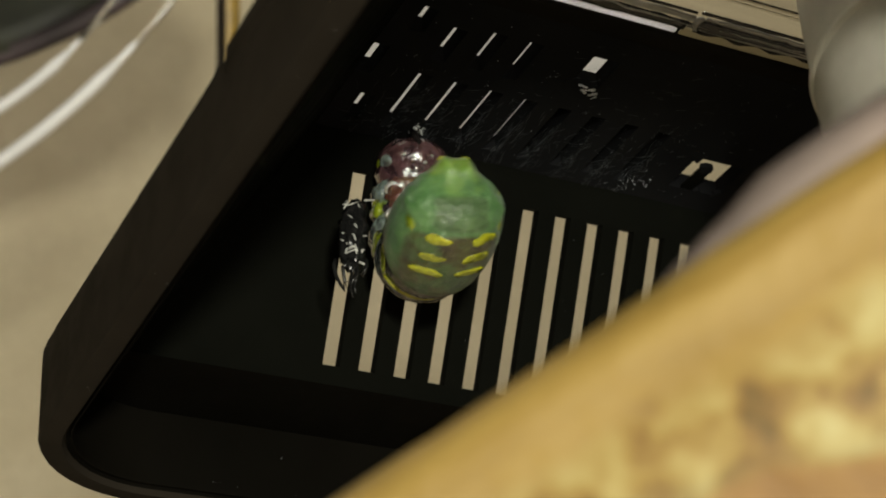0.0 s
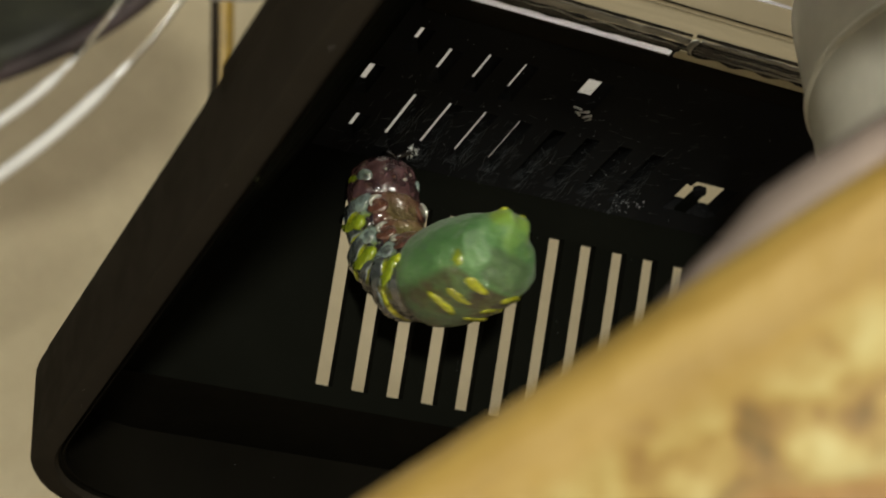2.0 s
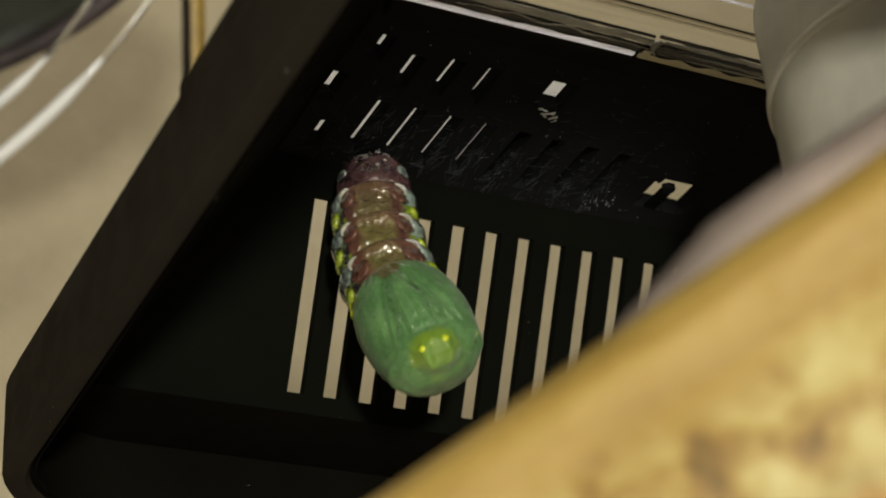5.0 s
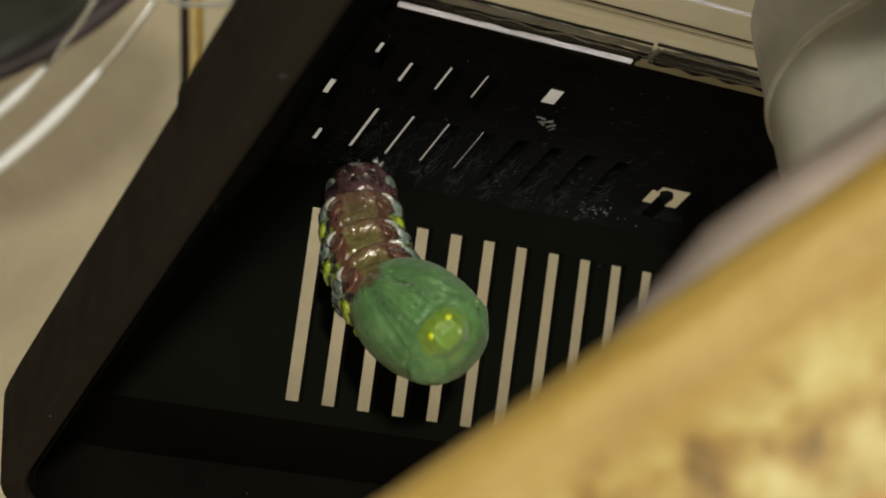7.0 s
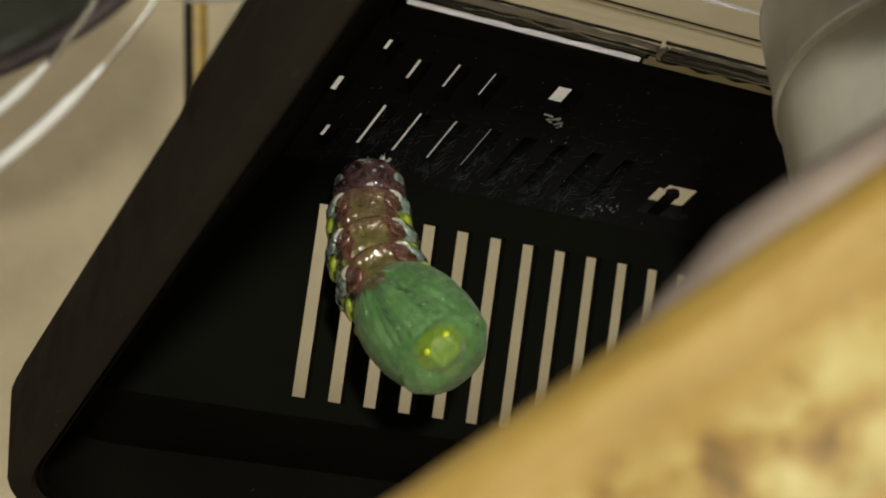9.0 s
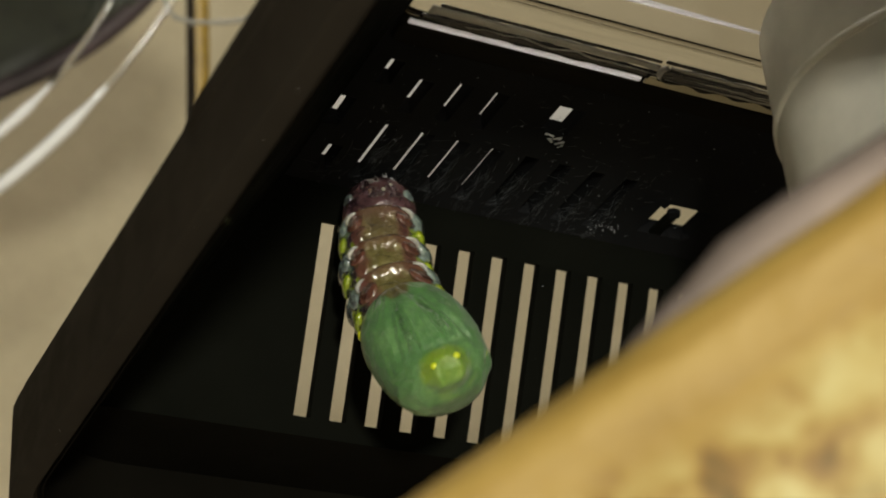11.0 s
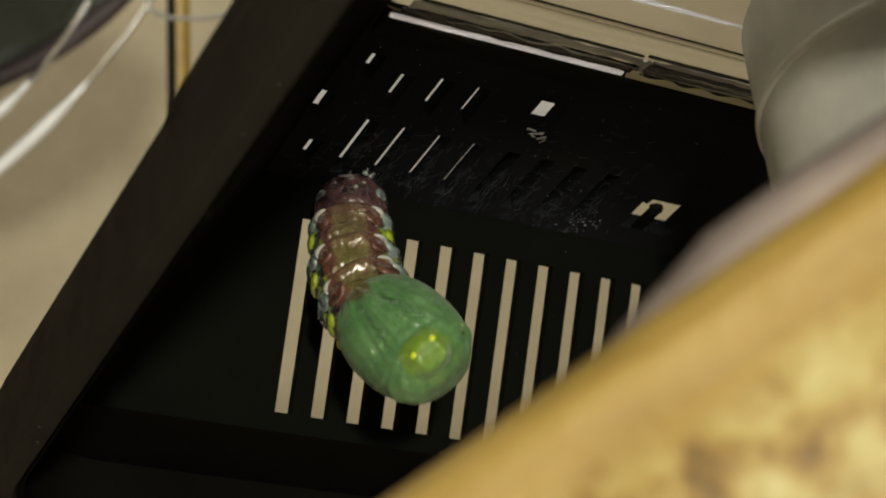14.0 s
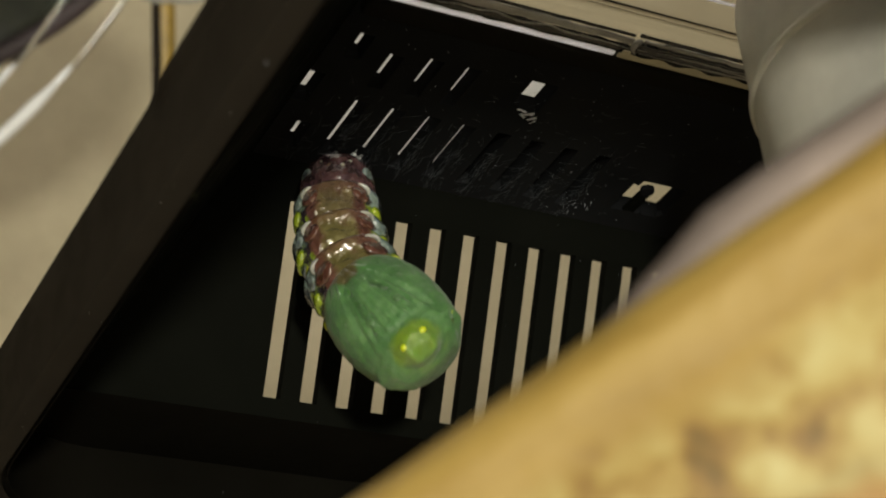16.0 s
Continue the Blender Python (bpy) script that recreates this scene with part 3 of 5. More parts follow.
def lid_rim(lid):
    """The skirt round the lid, swept round its rounded corners, with a softened lower lip."""
    prof = [(0.0, RIM_TOP), (0.0, RIM_BOTTOM + 0.5), (0.2, RIM_BOTTOM + 0.12), (0.6, RIM_BOTTOM), (2.0, RIM_BOTTOM), (2.3, RIM_BOTTOM + 0.5), (2.35, RIM_BOTTOM + 0.6), (2.7, RIM_BOTTOM + 0.75), (2.9, RIM_BOTTOM + 1.1), (2.9, RIM_TOP)]
    bm = bmesh.new()
    rings = []
    for inset, z in prof:
        pts = rounded_rect(RX0 + inset, RX1 - inset, RY0 + inset, RY1 - inset, CORNER - inset)
        rings.append([bm.verts.new(Vector((x, y, z)) * MM) for x, y in pts])
    ring_faces(bm, rings[:6])
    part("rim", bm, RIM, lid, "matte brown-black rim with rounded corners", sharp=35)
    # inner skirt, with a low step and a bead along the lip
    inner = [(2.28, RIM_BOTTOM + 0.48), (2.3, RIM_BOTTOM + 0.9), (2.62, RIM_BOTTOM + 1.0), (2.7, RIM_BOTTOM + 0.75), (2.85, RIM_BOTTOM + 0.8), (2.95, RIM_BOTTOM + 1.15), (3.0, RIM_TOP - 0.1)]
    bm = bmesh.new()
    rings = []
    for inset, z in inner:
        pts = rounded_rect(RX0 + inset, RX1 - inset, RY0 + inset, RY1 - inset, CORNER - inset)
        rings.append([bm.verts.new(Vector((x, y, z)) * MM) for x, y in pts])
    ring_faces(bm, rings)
    part("inner_skirt", bm, SKIRT, lid, "smooth inner side of the rim, coloured darker for its shade", sharp=35)
    # flange between dome and rim
    outer = rounded_rect(RX0 + 0.6, RX1 - 0.6, RY0 + 0.6, RY1 - 0.6, CORNER - 0.6)
    bm = bmesh.new()
    inner = []
    for x, y in outer:
        inner.append((min(max(x, FOOT_X0 + 0.7), FOOT_X1 - 0.7), min(max(y, -65.3), FOOT_Y - 0.5)))
    for z0, z1 in ((FOOT_Z - 0.05, FOOT_Z + FLANGE_T),):
        lo = [bm.verts.new(Vector((x, y, z0)) * MM) for x, y in outer]
        li = [bm.verts.new(Vector((x, y, z0)) * MM) for x, y in inner]
        ho = [bm.verts.new(Vector((x, y, z1)) * MM) for x, y in outer]
        hi = [bm.verts.new(Vector((x, y, z1)) * MM) for x, y in inner]
        for k in range(len(outer)):
            q = (k + 1) % len(outer)
            for a, b in ((lo, li), (ho, hi), (lo, ho)):
                bm.faces.new([a[k], a[q], b[q], b[k]])
    bmesh.ops.remove_doubles(bm, verts=bm.verts[:], dist=1e-7)
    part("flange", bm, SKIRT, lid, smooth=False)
    # clip on the rim's outer side
    part("clip", box_bm((RX0 - 0.25, -62.0, RIM_TOP - 1.6), (RX0 + 1.2, -33.4, RIM_TOP + 0.85), 0.4), RIM, lid)


def lid_door(lid):
    """Clear door with a thick raised edge."""
    x1, y, z = TOP_X1 - 7, DOOR_Y, RIDGE_Z
    door = part("door", box_bm((-3.4, -59.0, z + 0.6), (x1, y - 5.2, z + 2.2), 0.4), SHEET, lid, "clear plastic feeding door")
    edge = part("door_edge", box_bm((-4.2, y - 5.1, z - 0.2), (x1, y - 1.0, z + 2.4), 0.9, 3), CLEAR, door, "thick clear moulded edge")
    door.visible_shadow = edge.visible_shadow = False
    # highlight on the clear edge, painted as a white strip
    part("door_edge_strip", box_bm((-3.6, y - 1.66, z - 0.75), (18.6, y - 1.14, z - 0.45), 0.12), GLINT_STRIP, door, "highlight along the door's edge, put on as a white strip")
    part("door_edge_strip", box_bm((19.0, y - 2.0, z - 0.70), (x1, y - 1.05, z - 0.45), 0.1), BEIGE_BEAD, door, "beige bead along the door's edge")
    # bands of the edge, from the sill outwards; reflections in the plastic drawn as strips
    def band(name, x0, x1, off, half, mat, label, seed, wave=0.12, drop=0.62, thick=0.16):
        """A flat wavy strip along the door's edge, off from the hinge line; half gives its half width along it."""
        n = max(6, int((x1 - x0) / 0.5))
        us = [x0 + (x1 - x0) * k / n for k in range(n + 1)]

        def place(u, v, w):
            f = (u - x0) / (x1 - x0)
            h = half(f) * (1 + 0.45 * noise.noise(Vector((u * 0.55, seed, v))))
            return Vector((u, y + off + wave * noise.noise(Vector((u * 0.4, seed, 3.0))) + v * h, z - drop - thick * w)) * MM

        part(name, grid_plate(us, [-1.0, -0.4, 0.4, 1.0], lambda a, b: True, place), mat, door, label)

    band("door_dark_band", -3.0, 19.0, -2.42, lambda f: 0.50 * min(1, 4 * f + 0.4), DARK_BAND, "dark wavy band", 1.0)
    band("door_dark_band", 19.9, x1, -2.75, lambda f: 0.85 - 0.2 * f, DARK_BAND, "dark wavy band", 2.0)
    band("door_fold", -2.6, 19.2, -3.5, lambda f: 0.48 - 0.2 * f, FOLD_GLINT, "cloudy grey fold", 3.0, 0.08)
    band("door_fold", 20.2, 36.0, -3.75, lambda f: 0.28 - 0.12 * f, FOLD_GLINT, "cloudy grey fold", 4.0, 0.2)
    band("door_line", -2.0, 19.0, -4.2, lambda f: 0.12, DARK_BAND, "thin dark line", 5.0, 0.05)
    band("door_line", 19.4, x1, -4.35, lambda f: 0.16, DARK_BAND, "thin dark line", 6.0, 0.1)
    # glints on the edge, drawn as thin pale strips
    for seed, x0, n, off, end in ((2, 20.4, 17, -2.35, -0.5), (4, 22.0, 10, -3.0, -0.1), (6, 27.0, 12, -2.75, 0.35), (8, 1.0, 20, -2.75, 0.1)):
        band("door_glint", x0, x0 + n, off, lambda f: 0.015 + 0.10 * math.sin(math.pi * f) ** 2, FOLD_GLINT, "thin pale glint drawn as a strip", seed, 0.35, 0.8, 0.05)
    pts = [Vector((19.5 + 0.04 * (k - 3) ** 2, y - 3.95 + 0.26 * k, z - 0.85)) * MM for k in range(8)]
    part("door_notch", tube_bm(pts, [0.16 * MM, 0.26 * MM, 0.3 * MM, 0.3 * MM, 0.26 * MM, 0.2 * MM, 0.14 * MM, 0.05 * MM], 8), FOLD_GLINT, door, "pale moulding step")
    # highlight on the far ridge, painted as a tapering pale strip
    bm = grid_plate([4.0 + 1.0 * k for k in range(30)], [-1.0, 1.0], lambda a, b: True, lambda u, v, w: Vector((u, y - 10.3 + v * max(0.03, 0.42 * (1 - (u - 4) / 27)), z - 0.3 - 0.2 * w)) * MM)
    part("door_streak", bm, GLINT_STRIP, door, "highlight on a door ridge, put on as a pale strip")


def build_lid():
    lid = empty("terrarium_lid", (0, 0, Z0 * MM), "black plastic terrarium lid with vent slots, seen from beneath", "lid")
    lid_top(lid)
    lid_slope(lid)
    lid_rim(lid)
    lid_door(lid)
    near, foot = -60.0, -66.0
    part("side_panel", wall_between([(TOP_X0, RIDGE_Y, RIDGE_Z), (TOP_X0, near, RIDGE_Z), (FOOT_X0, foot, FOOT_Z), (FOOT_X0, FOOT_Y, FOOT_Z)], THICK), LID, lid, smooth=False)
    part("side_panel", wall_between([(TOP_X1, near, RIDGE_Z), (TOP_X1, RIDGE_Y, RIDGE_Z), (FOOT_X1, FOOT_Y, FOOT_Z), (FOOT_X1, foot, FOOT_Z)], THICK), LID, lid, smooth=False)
    # front panel is unseen; made clear and shadowless to let light inside
    part("side_panel", wall_between([(TOP_X0, near, RIDGE_Z), (TOP_X1, near, RIDGE_Z), (FOOT_X1, foot, FOOT_Z), (FOOT_X0, foot, FOOT_Z)], THICK), CLEAR, lid, "unseen front panel, made clear so it blocks no light", smooth=False).visible_shadow = False
    return lid


build_lid()

# what stands round the lid ----------------------------------------------------


def build_bottle():
    """Frosted bottle that carries the lid."""
    ob = empty("plastic_bottle", mm(35.3, -45.6, -Z0), "frosted grey plastic bottle with a ringed neck", "bottle")
    body = [(0.1, 0.2), (13, 0.2), (14.5, 1.5), (14.9, 4), (14.9, 199.6), (14.2, 200.8), (0.1, 200.8), (0.1, 199.8), (13.4, 199.8), (13.8, 199.2), (13.8, 4), (13.2, 1.6), (0.1, 1.4)]
    part("body", lathe_bm(body, 96), FROST, ob, sharp=30)
    ring = [(14.92, 190.5), (15.2, 190.7), (15.2, 191.15), (14.92, 191.35)]
    part("neck_ring", lathe_bm(ring, 96), FROST, ob, "thin moulded ring round the neck")


def build_wood():
    """Split wooden slat leaning up from the table close to the lens."""
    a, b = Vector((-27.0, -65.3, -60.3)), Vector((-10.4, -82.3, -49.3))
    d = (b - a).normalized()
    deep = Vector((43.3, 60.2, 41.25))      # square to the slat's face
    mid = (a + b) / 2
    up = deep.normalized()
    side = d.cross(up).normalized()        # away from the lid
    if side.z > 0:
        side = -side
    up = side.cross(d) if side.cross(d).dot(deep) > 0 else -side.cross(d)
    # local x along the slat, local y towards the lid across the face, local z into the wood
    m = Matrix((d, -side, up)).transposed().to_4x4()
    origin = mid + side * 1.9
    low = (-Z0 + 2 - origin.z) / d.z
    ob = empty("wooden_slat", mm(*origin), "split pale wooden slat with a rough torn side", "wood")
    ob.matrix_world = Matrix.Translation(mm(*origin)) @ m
    n = 60
    lo, hi = low, 45.0
    bm = bmesh.new()
    sect = [(0.6, 0.0), (1.4, 1.2), (1.5, 3.5), (0.3, 6.0), (-14.0, 7.0), (-19.0, 6.0), (-20.0, 2.0), (-19.0, 0.2), (-12.0, -0.4), (-9.0, 0.35), (-5.0, 0.3), (-3.5, -0.3), (-0.4, -0.35)]
    rings = []
    for k in range(n + 1):
        x = lo + (hi - lo) * (k / n) ** 0.6
        ring = []
        for y, z in sect:
            w = noise.noise(Vector((x * 0.11, y * 0.3, z * 0.3))) * 0.5
            ring.append(bm.verts.new(Vector((x, y + w * 0.6, z + w)) * MM))
        rings.append(ring)
    q = len(sect)
    for r0, r1 in zip(rings, rings[1:]):
        for k in range(q):
            bm.faces.new([r0[k], r0[(k + 1) % q], r1[(k + 1) % q], r1[k]])
    bm.faces.new(rings[0])
    bm.faces.new(rings[-1][::-1])
    part("slat_face", bm, WOOD, ob)
    # grey strip along the far edge
    bm = bmesh.new()
    rings = []
    for k in range(31):
        x = -30.0 + 75.0 * k / 30
        wide = 0.05 + 2.0 * min(1.0, max(0.0, (x + 3) / 8.0))
        ring = []
        for y, z in ((0.8, 1.2), (0.9 + wide * 0.6, 1.5), (1.1 + wide, 2.6), (0.9 + wide * 0.8, 4.2), (0.8, 4.6)):
            w = noise.noise(Vector((x * 0.2, y * 0.5, 9.0))) * 0.25
            ring.append(bm.verts.new(Vector((x, y + w, z + w)) * MM))
        rings.append(ring)
    for r0, r1 in zip(rings, rings[1:]):
        for k in range(5):
            bm.faces.new([r0[k], r0[(k + 1) % 5], r1[(k + 1) % 5], r1[k]])
    bm.faces.new(rings[0])
    bm.faces.new(rings[-1][::-1])
    part("edge_strip", bm, GREY_EDGE, ob, "grey strip along the slat's edge")


def build_background():
    # bamboo stick
    ob = empty("bamboo_stick", mm(22.7, 92.0, -Z0), "thin yellow bamboo stick, dark along one side", "stick")
    part("cane", lathe_bm([(0.01, 0), (1.75, 0), (1.75, 120), (1.9, 121), (1.75, 122), (1.75, 330), (0.01, 330)], 16), BAMBOO, ob)
    part("dark_side", tube_bm([Vector((-1.45, -0.75, 0.5)) * MM, Vector((-1.45, -0.75, 329)) * MM], 0.85 * MM, 8), BAMBOO_DARK, ob)
    # clear cup on its side, mouth towards the lid
    way = Vector((0.24, 0.80, 0.55)).normalized()
    turn = way.to_track_quat("Z", "Y").to_matrix().to_4x4()
    at = Vector((-30.0, 103.0, 111.0))
    cup = empty("clear_cup", mm(*at), "clear plastic cup on its side with a bright double rim", "cup")
    cup.matrix_world = Matrix.Translation(mm(*at)) @ turn
    wall = part("cup_wall", lathe_bm([(38.6, 0.0), (37.6, 20), (35.0, 52), (0.1, 52), (0.1, 51.2), (34.3, 51.2), (36.9, 20), (37.9, 0.0)], 96), CUP, cup)
    wall.visible_shadow = False
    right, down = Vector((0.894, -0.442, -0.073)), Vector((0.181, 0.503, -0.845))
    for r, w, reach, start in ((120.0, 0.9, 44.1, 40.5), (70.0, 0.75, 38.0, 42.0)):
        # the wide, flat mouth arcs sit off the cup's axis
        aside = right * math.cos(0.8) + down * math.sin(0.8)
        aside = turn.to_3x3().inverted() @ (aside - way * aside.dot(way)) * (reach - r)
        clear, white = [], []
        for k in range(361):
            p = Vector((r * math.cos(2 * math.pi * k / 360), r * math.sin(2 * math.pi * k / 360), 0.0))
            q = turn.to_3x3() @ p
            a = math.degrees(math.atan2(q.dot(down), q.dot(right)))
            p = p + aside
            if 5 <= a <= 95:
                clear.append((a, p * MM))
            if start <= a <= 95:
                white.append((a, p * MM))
        white.sort(key=lambda e: e[0])
        clear.sort(key=lambda e: e[0])
        rim = part("cup_rim", tube_bm([p for a, p in clear], w * 0.6 * MM, 10), CUP, cup, "clear rim line")
        rim.visible_shadow = False
        # the rim's bright reflection is painted on as a tapering white tube
        part("rim_shine", tube_bm([p for a, p in white], [w * 1.25 * min(1.0, 0.04 + (a - start) / 5.0) * MM for a, p in white], 10), SHINE_WHITE, cup, "highlight on the rim, put on as a white tube")
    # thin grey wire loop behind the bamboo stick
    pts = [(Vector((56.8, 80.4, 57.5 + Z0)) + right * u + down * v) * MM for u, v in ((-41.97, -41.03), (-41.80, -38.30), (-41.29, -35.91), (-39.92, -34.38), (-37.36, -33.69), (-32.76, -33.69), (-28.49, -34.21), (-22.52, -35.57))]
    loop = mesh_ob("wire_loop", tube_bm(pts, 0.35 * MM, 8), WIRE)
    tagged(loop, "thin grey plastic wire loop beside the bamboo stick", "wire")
    # dark leaf behind the cup
    right, down = Vector((0.894, -0.442, -0.073)), Vector((0.181, 0.503, -0.845))
    leaf = empty("leaf", mm(0, 0, 0), "large dark green leaf with a purple edge", "leaf")
    base = Vector((-5.6, 122.0, 123.0))
    along = (right * 0.91 - down * 0.41).normalized()
    across = (right * -0.41 - down * 0.91).normalized()
    n = along.cross(across)
    bm = bmesh.new()
    grid = []
    for i in range(25):
        u = -1 + 2 * i / 24
        half = 19.0 * max(0.02, (1 - abs(u) ** 2.4))
        grid.append([bm.verts.new((base + along * (u * 46) + across * ((v if v < 0 else 2.2 * v) * half) + n * (2.5 * abs(v) + 1.2 * math.sin(u * 9 + v * 3))) * MM) for v in (-1, -0.75, -0.5, -0.25, -0.04, 0.04, 0.25, 0.5, 0.75, 1)])
    for r0, r1 in zip(grid, grid[1:]):
        for k in range(9):
            bm.faces.new([r0[k], r0[k + 1], r1[k + 1], r1[k]])
    blade = part("blade", bm, LEAF, leaf)
    blade.modifiers.new("thick", "SOLIDIFY").thickness = 0.0005
    pts = [(base + along * (u * 46 / 24) - across * (19.0 * max(0.02, (1 - abs(u / 24) ** 2.4))) + n * 2.5) * MM for u in range(-24, 25)]
    part("margin", tube_bm(pts, 1.7 * MM, 8), LEAF_EDGE, leaf, "purple-grey leaf edge")
    leaf.location = (0, 0, Z0 * MM)


def build_bright_sheets():
    """Unseen translucent white sheets, added over the slots and a hole to make them bright."""
    for x0, x1, y0, y1, name, label in ((-8.0, 13.3, -22.0, 1.0, "translucent_sheet", "added white sheet over the lid that makes its slots bright"), (13.7, 20.0, -21.0, -12.5, "bright_scrap", "added white scrap that brightens a hole in the lid")):
        xs = [x0 + (x1 - x0) * k / 12 for k in range(13)]
        ys = [y0 + (y1 - y0) * k / 12 for k in range(13)]
        bm = grid_plate(xs, ys, lambda i, j: True, lambda u, v, w: Vector((u, v, RIDGE_Z + TOP_T + 0.15 + 0.12 * w + 0.12 * noise.noise(Vector((u * 0.4, v * 0.4, 0))))) * MM)
        ob = mesh_ob(name, bm, TRANSLUCENT_WHITE)
        ob.location = (0, 0, Z0 * MM)
        tagged(ob, label, "paper")


build_bright_sheets()
build_bottle()
build_wood()
build_background()

# the chrysalis ----------------------------------------------------------------
ANCHOR = Vector((4.58, -4.42, 2.8))
FRONT = Vector((-0.4838, -0.8752, 0.0))
RIGHT = Vector((0.8752, -0.4838, 0.0))
STALK, ABD_L, SEGS = 1.0, 16.4, 4
SEG_L = ABD_L / SEGS
HALF_W = [3.15, 3.72, 3.95, 4.05]
HALF_D = [2.9, 3.3, 3.6, 3.85]


def segment_bm(i):
    """One abdominal ring: swollen in the middle, drawn in at both ends, with lobed flanks."""
    w, d = HALF_W[i], HALF_D[i]
    bm = bmesh.new()
    sides, rings = 64, []
    prof = [(0.58, 1.38), (0.74, 1.18), (0.86, 1.0), (0.96, 0.84), (1.03, 0.68), (1.055, 0.52), (1.04, 0.36), (1.0, 0.2), (0.965, 0.04), (0.945, -0.12), (0.95, -0.3), (0.955, -0.48), (0.95, -0.66), (0.92, -0.84), (0.85, -1.0), (0.74, -1.18), (0.58, -1.38)]
    if i == 0:
        prof = [(0.12, 1.12), (0.42, 1.06), (0.68, 0.92), (0.86, 0.68), (0.96, 0.42), (0.99, 0.15), (0.985, -0.1), (1.03, -0.4), (1.05, -0.7), (1.0, -1.0), (0.9, -1.25), (0.76, -1.45)]
    taper = (HALF_W[min(i + 1, SEGS - 1)] - HALF_W[max(i - 1, 0)]) / HALF_W[i] * 0.22
    for f, h in prof:
        ring = []
        for k in range(sides):
            a = 2 * math.pi * k / sides
            cx, cy = math.cos(a), math.sin(a)
            g = f * (1 - taper * h)
            fold = 0.03 * math.exp(-((h + 0.1 - 0.06 * math.cos(cx * 9)) / 0.1) ** 2) if cy < 0 else 0.0
            lobe = 1 - fold + 0.05 * math.exp(-((abs(cx) - 0.97) / 0.06) ** 2) * math.cos(h * 2.2) + 0.020 * noise.noise(Vector((cx * 2, cy * 2, h + i * 3))) + 0.016 * noise.noise(Vector((cx * 6, cy * 6, h * 2.4 + i * 5)))
            ring.append(bm.verts.new(Vector((w * cx * g * lobe, d * cy * g * lobe, h * SEG_L * 0.5)) * MM))
        rings.append(ring)
    for r0, r1 in zip(rings, rings[1:]):
        for k in range(sides):
            bm.faces.new([r0[k], r0[(k + 1) % sides], r1[(k + 1) % sides], r1[k]])
    bm.faces.new(rings[0][::-1])
    bm.faces.new(rings[-1])
    return bm


# half width, half depth and forward shift of the wing-case body, from waist to crown; LONG scales it along the body
LONG = 0.885
CASE_SECT = [(1.3, 3.05, 3.04, 0.0), (0.7, 3.62, 3.69, 0.0), (0, 4.08, 4.1, 0.0), (-1.1, 4.48, 4.33, 0.0), (-2.5, 4.74, 4.42, 0.0), (-4.2, 4.84, 4.42, 0.0), (-5.9, 4.8, 4.32, 0.0), (-7.4, 4.62, 4.14, 0.0), (-8.6, 4.34, 3.9, 0.0), (-9.6, 3.98, 3.6, 0.0), (-10.4, 3.5, 3.18, 0.0), (-11, 2.8, 2.55, 0.0), (-11.35, 1.85, 1.68, 0.0), (-11.5, 0.75, 0.75, 0.0), (-11.53, 0.05, 0.05, 0.0)]


def case_relief(a, w, z):
    """Creases of the folded legs, feelers and wings on the belly side, in parts of the radius."""
    cx, cy = math.cos(a), math.sin(a)
    r = 0.012 * noise.noise(Vector((cx * 3, cy * 3, z * 0.5)))
    if cy < 0:
        x = abs(cx) * w
        down = min(1.0, max(0.0, (0.8 - z) / 1.5)) * min(1.0, max(0.0, (z + 9.6) / 1.6))
        for slope, start, width, deep in ((0.05, 0.12, 0.16, 0.042), (0.17, 0.3, 0.17, 0.085), (0.29, 0.42, 0.14, 0.040), (0.42, 0.5, 0.22, 0.066)):
            bow = slope * -z * (1.0 - 0.035 * -z)
            r -= deep * down * math.exp(-((x - start - bow) / width) ** 2)
        # raised face between the eye spots
        r += 0.035 * math.exp(-(x / 2.2) ** 2) * math.exp(-((z + 10.3) / 0.75) ** 2)
        r -= 0.03 * math.exp(-(x / 2.6) ** 4) * math.exp(-((z + 9.2) / 0.45) ** 2) + 0.02 * math.exp(-(x / 3.0) ** 4) * math.exp(-((z + 11.15) / 0.12) ** 2)
        # veins and dimples of the wing cases
        r += 0.010 * noise.noise(Vector((cx * 9, cy * 9, z * 0.9))) + 0.006 * noise.noise(Vector((cx * 22, cy * 22, z * 2.6)))
    else:
        r += 0.03 * math.exp(-(cx / 0.3) ** 2) * math.exp(-((z + 6) / 3.0) ** 2)
    # lumpy head
    if z < -8.4:
        r += 0.045 * min(1.0, (-8.4 - z) / 1.2) * noise.noise(Vector((cx * 2.6 * w / 3, cy * 2.6 * w / 3, z * 0.9)))
    return 1.0 + r


def ease(v, a, b):
    f = min(1.0, max(0.0, (v - a) / (b - a)))
    return f * f * (3 - 2 * f)


HEAD_WAY = Vector((0, -0.42, -0.91))


def head_push(x, y, z):
    """How far the blunt two-cornered head stands out of the case, mm."""
    corner = 0.72 + 0.28 * math.exp(-((abs(x) - 1.05) / 0.5) ** 2)
    away = math.hypot(x / 2.25, (y + 2.3) / 2.1)
    return 0.98 * corner * ease(away, 1.08, 0.42) * ease(z, -9.0, -10.2)


